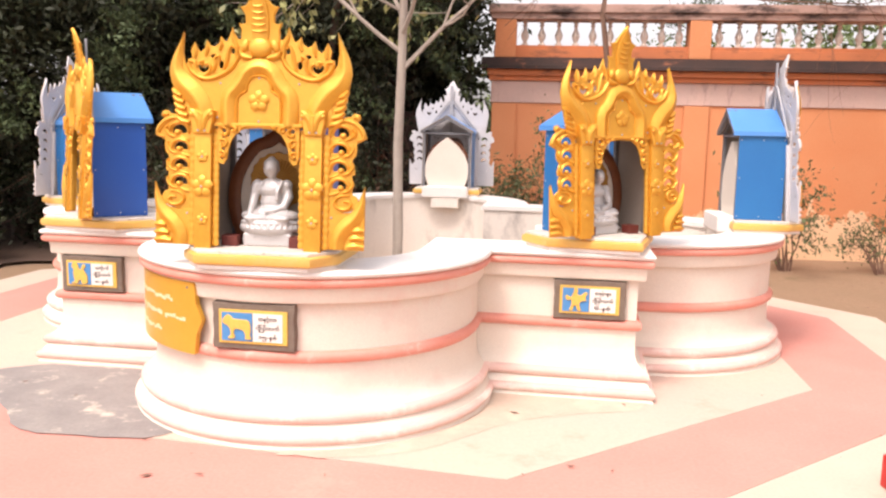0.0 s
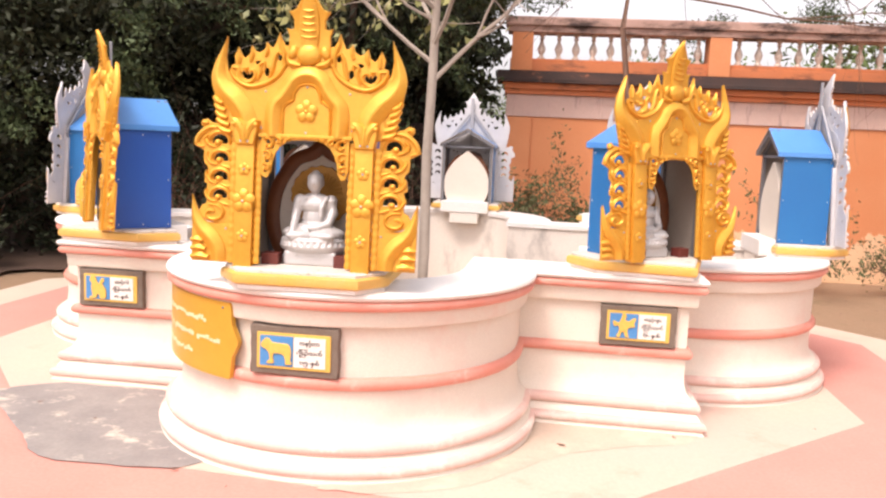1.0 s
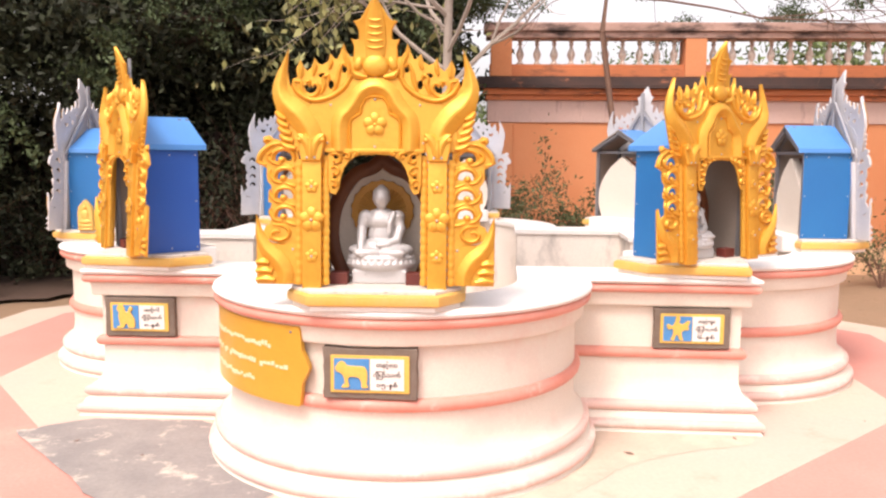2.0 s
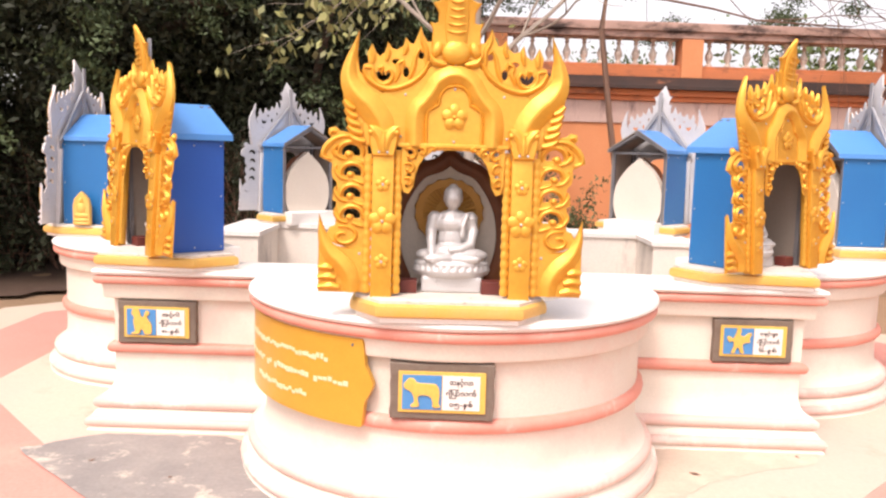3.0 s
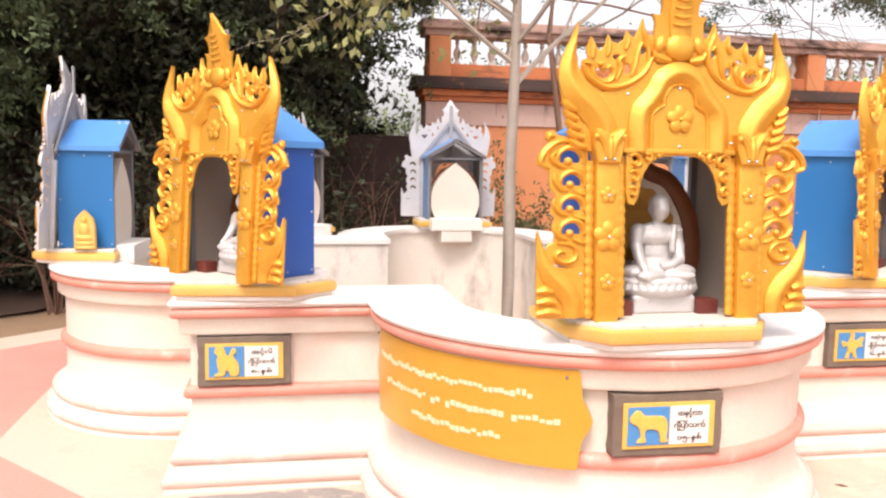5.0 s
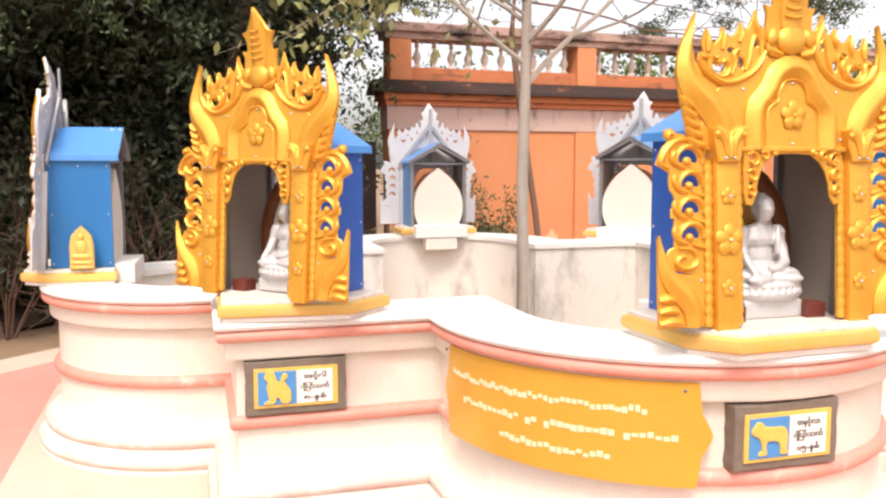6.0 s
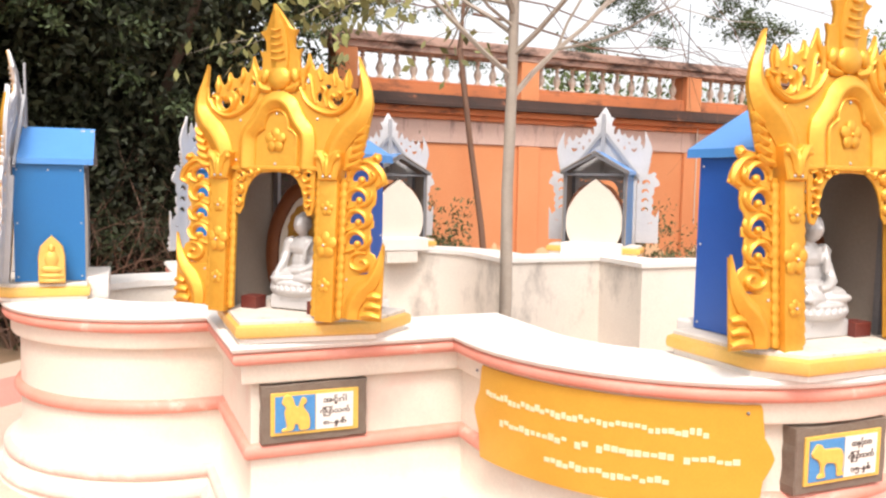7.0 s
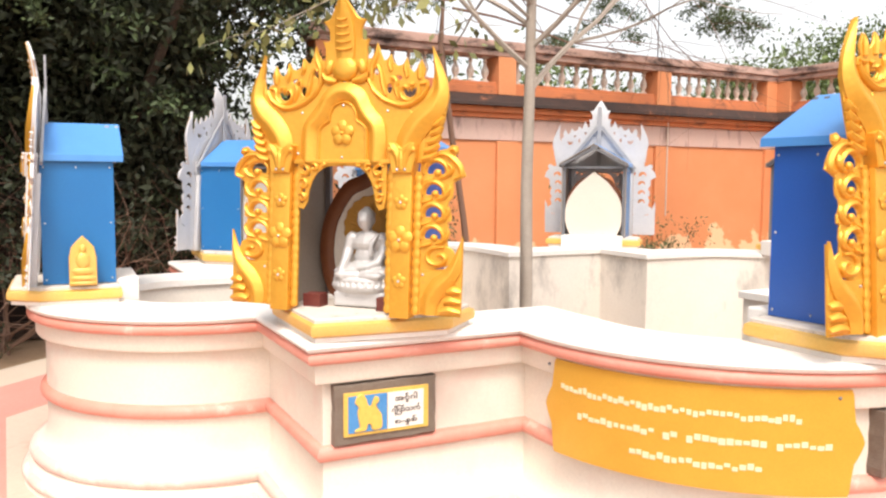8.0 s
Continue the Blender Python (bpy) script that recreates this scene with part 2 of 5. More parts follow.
def plate(bm, pts, y0, y1, inset=0.0, back=0, holes=()):
    """A sheet cut to the outline pts (x, z), from y0 (front) to y1 (back), with a small chamfer in front; holes: round cut-outs (x, z, radius, stretch) or outlines."""
    def area(q):
        return sum(q[i][0] * q[(i + 1) % len(q)][1] - q[(i + 1) % len(q)][0] * q[i][1] for i in range(len(q)))
    loops = [pts if area(pts) > 0 else pts[::-1]]
    for h in holes:
        if isinstance(h, tuple):
            x, z, r, e = h
            h = [(x + r * math.cos(-2 * math.pi * k / 9), z + e * r * math.sin(-2 * math.pi * k / 9)) for k in range(9)]
        loops.append(h if area(h) < 0 else h[::-1])
    depths = ((y0, inset), (y0 + inset, 0.0), (y1, 0.0)) if inset else ((y0, 0.0), (y1, 0.0))
    front, rear = [], []
    for q in loops:
        n, rings = len(q), []
        for y, d in depths:
            ring = []
            for i in range(n):
                a, c = Vector(q[i - 1]), Vector(q[(i + 1) % n])
                t = (c - a).normalized() if (c - a).length > 1e-9 else Vector((1, 0))
                ring.append(bm.verts.new((q[i][0] - t.y * d, y, q[i][1] + t.x * d)))
            rings.append(ring)
        for a, c in zip(rings, rings[1:]):
            for i in range(n):
                k = (i + 1) % n
                bm.faces.new((a[i], a[k], c[k], c[i]))
        front += rings[0]
        rear += rings[-1]
    for t in tessellate_polygon([[Vector((x, z, 0)) for x, z in q] for q in loops]):
        if len(set(t)) == 3:
            bm.faces.new([front[k] for k in t])
            bm.faces.new([rear[k] for k in t]).material_index = back
    return bm


def spline(pts, steps=6):
    """A smooth line through the points (any dimension)."""
    P = [np.array(p, float) for p in pts]
    P = [2 * P[0] - P[1]] + P + [2 * P[-1] - P[-2]]
    out = []
    for i in range(1, len(P) - 2):
        for s in range(steps):
            t = s / steps
            a, b, c, d = P[i - 1], P[i], P[i + 1], P[i + 2]
            out.append(0.5 * (2 * b + (c - a) * t + (2 * a - 5 * b + 4 * c - d) * t * t + (3 * b - a - 3 * c + d) * t ** 3))
    out.append(P[-2])
    return out


def ribbon(bm, pts, y_back, height, steps=6, back=0):
    """A raised, rounded strip in the x-z plane: pts (x, z, half width); its flat back at y_back, bulging forwards by `height` times its relative width."""
    line = spline(pts, steps)
    wmax = max(p[2] for p in line)
    # broad strips have a ridge between two sloping bands, narrow ones are rounded
    prof = [(-1, 0), (-1, 0.28), (-0.82, 0.42), (-0.18, 0.95), (0, 1), (0.18, 0.95), (0.82, 0.42), (1, 0.28), (1, 0)] if wmax > 0.03 and height > 0.03 else [(-1, 0), (-0.92, 0.5), (-0.45, 0.8), (0, 1), (0.45, 0.8), (0.92, 0.5), (1, 0)]
    rows = []
    for i, p in enumerate(line):
        a, b = line[max(0, i - 1)], line[min(len(line) - 1, i + 1)]
        t = np.array([b[0] - a[0], b[1] - a[1]])
        t /= (np.hypot(*t) or 1)
        w = max(p[2], 0.0015)
        h = height * (0.35 + 0.65 * w / wmax)
        rows.append([bm.verts.new((p[0] - t[1] * w * u, y_back - h * v, p[1] + t[0] * w * u)) for u, v in prof])
    for a, b in zip(rows, rows[1:]):
        for k in range(len(prof) - 1):
            bm.faces.new((a[k], a[k + 1], b[k + 1], b[k]))
        f = bm.faces.new((a[0], b[0], b[-1], a[-1]))
        f.material_index = back
    bm.faces.new(rows[0])
    bm.faces.new(rows[-1])
    return bm


def tube(bm, pts, sides=8):
    """A round limb through points (x, y, z, radius)."""
    rows = []
    for i, p in enumerate(pts):
        a, b = Vector(pts[max(0, i - 1)][:3]), Vector(pts[min(len(pts) - 1, i + 1)][:3])
        q = (b - a).to_track_quat("Z", "Y")
        rows.append([bm.verts.new(Vector(p[:3]) + q @ Vector((p[3] * math.cos(k * 2 * math.pi / sides), p[3] * math.sin(k * 2 * math.pi / sides), 0))) for k in range(sides)])
    for a, b in zip(rows, rows[1:]):
        for k in range(sides):
            j = (k + 1) % sides
            bm.faces.new((a[k], a[j], b[j], b[k]))
    bm.faces.new(rows[0])
    bm.faces.new(rows[-1])
    return bm


def lathe(bm, prof, sides=16, m=None):
    rows = [[bm.verts.new((r * math.cos(k * 2 * math.pi / sides), r * math.sin(k * 2 * math.pi / sides), z)) for k in range(sides)] for r, z in prof]
    for a, b in zip(rows, rows[1:]):
        for k in range(sides):
            j = (k + 1) % sides
            bm.faces.new((a[k], a[j], b[j], b[k]))
    bm.faces.new(rows[0])
    bm.faces.new(rows[-1])
    if m is not None:
        bmesh.ops.transform(bm, matrix=m, verts=[v for r in rows for v in r])
    return bm


def ball(bm, x, y, z, rx, ry, rz, m=None, u=12, v=8):
    mm = Matrix.Translation((x, y, z)) @ (m or Matrix()) @ Matrix.Diagonal((rx, ry, rz, 1))
    bmesh.ops.create_uvsphere(bm, u_segments=u, v_segments=v, radius=1, matrix=mm)
    return bm


# ---- the shrine ring: plan ----
PLACE = pose(-1.075, 7.58, 0, 0, 0, 2.0)
HALF_X, HALF_Y, ROUND = 2.08, 1.71, 1.06    # half sides of the oblong, radius of the lobes
LOBES = ((-0.03, 1.90, ROUND), (0.0, 2.20, ROUND), (0.0, 1.90, ROUND), (0.0, 2.20, 0.88))   # the lobes' centres, along each side and out from the middle, and their radius
THICK, TOP, GROUND = 0.35, 1.02, 0.05


def outline(d, seg=28):
    """The ring's outline in plan, moved outwards by d: an oblong with a round lobe on each side."""
    out = []
    for q in range(4):
        S, W = (HALF_Y, HALF_X) if q % 2 == 0 else (HALF_X, HALF_Y)
        U, C, R = LOBES[q]
        R += d
        S, W = S + d, W + d
        side = [(-W, -S), (U - R, -S)]
        side += [(U - R * math.cos(math.pi * k / seg), -C - R * math.sin(math.pi * k / seg)) for k in range(seg + 1)]
        side += [(U + R, -S)]
        c, s = (1, 0, -1, 0)[q], (0, 1, 0, -1)[q]
        out += [(c * x - s * y, s * x + c * y) for x, y in side]
    return out


def loft(levels, close=False):
    bm = bmesh.new()
    rows = [[bm.verts.new((x, y, z)) for x, y in outline(d)] for d, z in levels]
    n = len(rows[0])
    for a, b in zip(rows, rows[1:]):
        for k in range(n):
            j = (k + 1) % n
            bm.faces.new((a[k], a[j], b[j], b[k]))
    if close:
        a, b = rows[-1], rows[0]
        for k in range(n):
            j = (k + 1) % n
            bm.faces.new((a[k], a[j], b[j], b[k]))
    return bm


def arc_profile(d, z, r, a0, a1, steps=6):
    return [(d + r * math.cos(radians(a0 + (a1 - a0) * k / steps)), z + r * math.sin(radians(a0 + (a1 - a0) * k / steps))) for k in range(steps + 1)]


# the masonry: outer face with its flared foot, inner face
ring_wall = part("wall_ring", loft([(-THICK, 0.05), (-THICK, 0.985), (0.02, 0.985), (0.036, 0.93), (0.028, 0.90), (0.026, 0.848), (0.02, 0.838), (-0.018, 0.834), (-0.02, 0.82), (-0.02, 0.38), (-0.016, 0.33), (-0.004, 0.29), (0.016, 0.262), (0.035, 0.25), (0.042, 0.245), (0.052, 0.175), (0.07, 0.16), (0.085, 0.133), (0.098, 0.07), (0.115, 0.04), (-THICK, 0.04)], True), CREAM, smooth=True, m=PLACE)
for f in ring_wall.data.polygons:          # the inner face is left in stained plaster
    c = f.center
    if f.normal.z < 0.3 and abs(f.normal.z) < 0.3 and f.index < len(outline(0)):
        f.material_index = 1
ring_wall.data.materials.append(INNER)
tagged(ring_wall, "cream plastered ring wall of square and round bays", "wall", kind="structure")
ring_cap = part("trim_cap", loft([(-THICK - 0.02, 0.98), (-THICK - 0.02, TOP), (0.055, TOP), (0.070, TOP - 0.006), (0.077, TOP - 0.02), (0.072, TOP - 0.033), (0.06, 0.98)], True), CAPWHITE, smooth=True, m=PLACE)
tagged(ring_cap, "white painted flat cap along the ring wall", "wall cap", kind="structure")
for nm, prof, mt, lab in (
        ("trim_cap_roll", arc_profile(0.042, 0.952, 0.028, -100, 90), PINK, "salmon pink roll moulding under the wall cap"),
        ("trim_band", arc_profile(-0.02, 0.533, 0.036, -90, 90), PINK, "salmon pink half-round band along the wall"),
        ("trim_foot_roll", arc_profile(0.044, 0.210, 0.035, -90, 90), PALEPINK, "faded pink foot moulding of the wall"),
        ("trim_foot_step", arc_profile(0.086, 0.101, 0.032, -90, 90), PALEPINK, "faded pink lower foot moulding of the wall")):
    ob = part(nm, loft([(prof[0][0] - 0.03, prof[0][1])] + prof + [(prof[-1][0] - 0.03, prof[-1][1])], True), mt, smooth=True, m=PLACE)
    tagged(ob, lab, "moulding", kind="structure")


# ---- ground ----
# corners from the east side on, counter-clockwise seen from above
RIM_APRON = ((3.32, -1.25), (3.30, 1.27), (1.40, 3.12), (-1.40, 3.12), (-3.30, 1.27), (-3.25, -1.05), (-1.485, -2.97), (1.345, -3.18))
RIM_PATH = ((4.12, -1.45), (4.15, 1.28), (1.55, 4.00), (-1.55, 4.00), (-4.10, 1.48), (-4.08, -1.35), (-1.62, -3.85), (1.55, -4.02))
RIM_BORDER = tuple((1.12 * x, 1.12 * y) for x, y in RIM_PATH)


def octagon(rim, z):
    return [(x, y, z) for x, y in rim]


def octagon_ring(inner, outer, z0, z1):
    bm = bmesh.new()
    rows = [[bm.verts.new(p) for p in octagon(a, z)] for a, z in ((inner, z0), (inner, z1), (outer, z1), (outer, z0))]
    for a, b in zip(rows, rows[1:] + rows[:1]):
        for k in range(8):
            j = (k + 1) % 8
            bm.faces.new((a[k], a[j], b[j], b[k]))
    return bm


bm = bmesh.new()
N = 60
grid = []
for i in range(N + 1):
    for j in range(N + 1):
        u, v = 2 * i / N - 1, 2 * j / N - 1
        x, y = 900 * u ** 5 + 40 * u, 900 * v ** 5 + 40 * v
        r = math.hypot(x, y)
        h = 0.0 if r < 5.2 else 0.05 * noise.noise(Vector((x, y, 0)) * 0.6) * min(1, (r - 5.2))
        grid.append(bm.verts.new((x, y, -0.04 + h)))
for i in range(N):
    for j in range(N):
        a = i * (N + 1) + j
        bm.faces.new((grid[a], grid[a + 1], grid[a + N + 2], grid[a + N + 1]))
tagged(part("ground", bm, DIRT, smooth=True, m=PLACE), "bare dry brown earth with dead leaves", "ground", kind="structure")
# Dead leaves on the earth, their colour darkened to stand for the trees' shade.
bm = bmesh.new()
rows = []
for i in range(41):
    a = radians(98 + 104 * i / 40)
    start = 5.7 + 0.7 * noise.noise(Vector((i * 0.55, 3.1, 0))) + 9 * max(0, (i - 30) / 10) ** 2
    rows.append([bm.verts.new((r * math.cos(a), r * math.sin(a), -0.005 + 0.02 * noise.noise(Vector((r, a * 5, 1.0))))) for r in (start + (17 - start) * j / 9 for j in range(10))])
for p, q in zip(rows, rows[1:]):
    for j in range(9):
        bm.faces.new((p[j], p[j + 1], q[j + 1], q[j]))
tagged(part("ground_mould", bm, SHADED_LITTER, smooth=True, m=PLACE), "reddish leaf litter, its colour darkened for the shade under the trees", "ground", kind="structure")
tagged(part("pavement_apron", octagon_ring(tuple((0.35 * x, 0.35 * y) for x, y in RIM_APRON), RIM_APRON, -0.2, GROUND), APRON, m=PLACE), "cream washed concrete apron round the ring wall", "pavement", kind="structure")
tagged(part("pavement_path", octagon_ring(RIM_APRON, RIM_PATH, -0.2, GROUND - 0.004), PATH_PINK, m=PLACE), "pink painted concrete path in an octagon", "path", kind="structure")
tagged(part("pavement_border", octagon_ring(RIM_PATH, RIM_BORDER, -0.2, GROUND - 0.008), KERB, m=PLACE), "pale concrete border of the pink path", "border", kind="structure")
bm = bmesh.new()
bmesh.ops.create_circle(bm, cap_ends=True, segments=48, radius=1.6, matrix=Matrix.Translation((0, 0, 0.12)))
tagged(part("ground_planter", bm, SOIL, m=PLACE), "dark soil inside the ring wall", "soil", kind="structure")
bm = bmesh.new()
rnd = random.Random(5)
edge_pts = [(-1.35, -1.86), (-1.75, -1.87), (-2.1, -1.9), (-2.35, -2.12), (-2.42, -2.14), (-2.1, -2.45), (-1.7, -2.82), (-1.42, -3.08), (-1.1, -3.1), (-0.7, -3.06), (-0.55, -2.9), (-0.5, -2.6), (-0.8, -2.2)]
pts = [(x + rnd.uniform(-0.008, 0.008), y + rnd.uniform(-0.008, 0.008)) for x, y in (tuple(p) for p in spline(edge_pts + edge_pts[:1], 5)[:-1])]
bm.faces.new([bm.verts.new((x, y, GROUND + 0.004)) for x, y in pts])
bmesh.ops.triangulate(bm, faces=bm.faces[:])
tagged(part("pavement_patch", bm, PATCH, m=PLACE), "grey bare cement patch where the wash has worn off", "patch", kind="structure")


bm = bmesh.new()
edge_pts = [(0.1, -3.12), (0.45, -3.1), (0.85, -2.9), (1.1, -2.62), (1.32, -2.35), (1.7, -2.12), (2.05, -1.98), (2.1, -1.7), (1.2, -1.7), (0.7, -2.3)]
pts = [(x + rnd.uniform(-0.012, 0.012), y + rnd.uniform(-0.012, 0.012)) for x, y in (tuple(p) for p in spline(edge_pts + edge_pts[:1], 6)[:-1])]
bm.faces.new([bm.verts.new((x, y, GROUND + 0.002)) for x, y in pts])
bmesh.ops.triangulate(bm, faces=bm.faces[:])
tagged(part("pavement_stain", bm, STAIN, m=PLACE), "grimy concrete along the foot of the ring wall", "patch", kind="structure")


# ---- the boundary wall with its balustrade ----
WALLM = pose(2.09, 13.6, -0.06, 0, 0, 4.4) @ Matrix.Diagonal((0.93, 0.93, 0.93, 1))
WX0, WX1 = -3.27, 6.57


def wall_run(m, x0, x1, tag, piers, bays):
    def bar(nm, y0, y1, z0, z1, mt, label, over=0.0, kind="structure"):
        tagged(part(nm + tag, boxed(x0 - over, x1 + over, y0, y1, z0, z1, bevel=0.012), mt, m=m), label, "wall", kind=kind)
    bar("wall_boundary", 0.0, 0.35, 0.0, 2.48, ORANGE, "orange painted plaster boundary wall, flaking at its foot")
    bar("wall_frieze", -0.03, 0.38, 2.48, 2.84, FRIEZE, "weathered pinkish grey plaster frieze of the wall", 0.03)
    bar("wall_moulding", -0.08, 0.43, 2.84, 2.92, MOULD, "stained orange moulding of the wall", 0.06)
    bar("wall_moulding_upper", -0.14, 0.49, 2.92, 3.02, MOULD, "stained orange upper moulding of the wall", 0.1)
    bm = bmesh.new()
    v = [bm.verts.new((x, y, z)) for x in (x0 - 0.2, x1 + 0.2) for y, z in ((-0.24, 3.02), (-0.22, 3.07), (-0.02, 3.22), (0.37, 3.22), (0.59, 3.07), (0.59, 3.02))]
    for k in range(6):
        j = (k + 1) % 6
        bm.faces.new((v[k], v[j], v[6 + j], v[6 + k]))
    bm.faces.new(v[:6])
    bm.faces.new(v[6:])
    tagged(part("wall_coping" + tag, bm, COPING, m=m), "sloping coping black with mould stains", "coping", kind="structure")
    bar("wall_plinth", 0.02, 0.33, 3.22, 3.36, MOULD, "orange plinth strip under the balusters")
    rail = empty("balustrade", m)
    tagged(rail, "weathered plaster balustrade with orange piers on the wall", "balustrade")
    part("handrail", boxed(x0 - 0.06, x1 + 0.06, -0.04, 0.39, 3.83, 3.93, bevel=0.015), RAILMAT, rail)
    part("handrail_cap", boxed(x0 - 0.1, x1 + 0.1, -0.09, 0.44, 3.93, 4.07, bevel=0.02), RAILMAT, rail, "black-stained top rail")
    part("bottom_rail", boxed(x0, x1, 0.05, 0.30, 3.36, 3.42, bevel=0.01), MOULD, rail)
    for p in piers:
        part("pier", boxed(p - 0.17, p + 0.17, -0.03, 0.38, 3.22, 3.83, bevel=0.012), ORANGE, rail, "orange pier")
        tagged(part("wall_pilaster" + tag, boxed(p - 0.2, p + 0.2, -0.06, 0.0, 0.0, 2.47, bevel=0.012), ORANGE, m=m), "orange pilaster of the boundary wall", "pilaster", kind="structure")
    bal = mesh_from(lathe(bmesh.new(), [(0.06, 0), (0.06, 0.03), (0.035, 0.045), (0.03, 0.07), (0.055, 0.12), (0.066, 0.17), (0.05, 0.22), (0.026, 0.27), (0.026, 0.31), (0.045, 0.33), (0.026, 0.35), (0.035, 0.375), (0.06, 0.385), (0.06, 0.41)], 10), "baluster", BALUSTER, smooth=True)
    for a, b in zip(piers, piers[1:]):
        n = bays
        for k in range(n):
            x = a + 0.17 + (b - a - 0.34) * (k + 0.5) / n
            part("baluster", bal, None, rail, m=pose(x, 0.175, 3.42))


wall_run(WALLM, WX0, WX1, "_north", [-3.08, 0.04, 3.48, 6.42], 10)
wall_run(WALLM @ pose(6.57, 0.18, 0, 0, 0, -91), 0.2, 9.0, "_east", [0.35, 3.4, 6.5], 9)
# The coping's dark material also paints the trees' shade onto this stained wall.
low = part("wall_low", boxed(-14.0, -3.46, 0.02, 0.28, 0.0, 2.3, bevel=0.02), COPING, m=WALLM)
tagged(low, "low stained garden wall, coloured dark for the shade among the trees", "wall", kind="structure")


# ---- the shrines ----
GM = (GOLD, GREYTIN)


BARE = [0.7]       # faces turned back further than this stay bare grey


def gold_part(name, bm, parent, label="", smooth=True):
    """A pressed-metal piece: gold in front, bare grey behind."""
    bmesh.ops.recalc_face_normals(bm, faces=bm.faces[:])
    for f in bm.faces:
        f.normal_update()
        f.material_index = 1 if f.normal.y > BARE[0] else 0
    return part(name, bm, GM, parent, label, smooth=smooth)


def mirrored(pts, s):
    return [(p[0] * s, *p[1:]) for p in pts]


def flower(x, z, y, r, petals=5):
    bm = bmesh.new()
    for k in range(petals):
        a = 2 * math.pi * k / petals + math.pi / 2
        ball(bm, x + 0.52 * r * math.cos(a), y - 0.06 * r, z + 0.52 * r * math.sin(a), 0.52 * r, 0.14 * r, 0.46 * r, Matrix.Rotation(-a, 4, "Y"), 8, 6)
    ball(bm, x, y - 0.16 * r, z, 0.17 * r, 0.14 * r, 0.17 * r, None, 8, 6)
    return bm


def curl(bm, x, z, r, s, turn, y, w=0.016, h=0.028):
    """A leaf scroll: a strip that rolls up into a spiral."""
    pts = []
    for k in range(9):
        t = k / 8
        a = radians(turn) + 1.55 * math.pi * t
        q = r * (1 - 0.62 * t)
        pts.append((x + s * q * math.cos(a), z + q * math.sin(a), w * (0.55 + 0.7 * math.sin(math.pi * min(1, t * 1.2)) if t < 0.8 else 0.7)))
    ribbon(bm, pts, y, h, 3)
    ball(bm, pts[-1][0], y - 0.6 * h, pts[-1][1], w * 0.95, h * 0.6, w * 0.95, None, 8, 6)


BOLT = mesh_from(ball(bmesh.new(), 0, 0, 0, 0.004, 0.006, 0.006, None, 6, 4), "bolt", STEEL)
RIVET = mesh_from(ball(bmesh.new(), 0, 0, 0, 0.0065, 0.005, 0.0065, None, 6, 4), "rivet", STEEL)


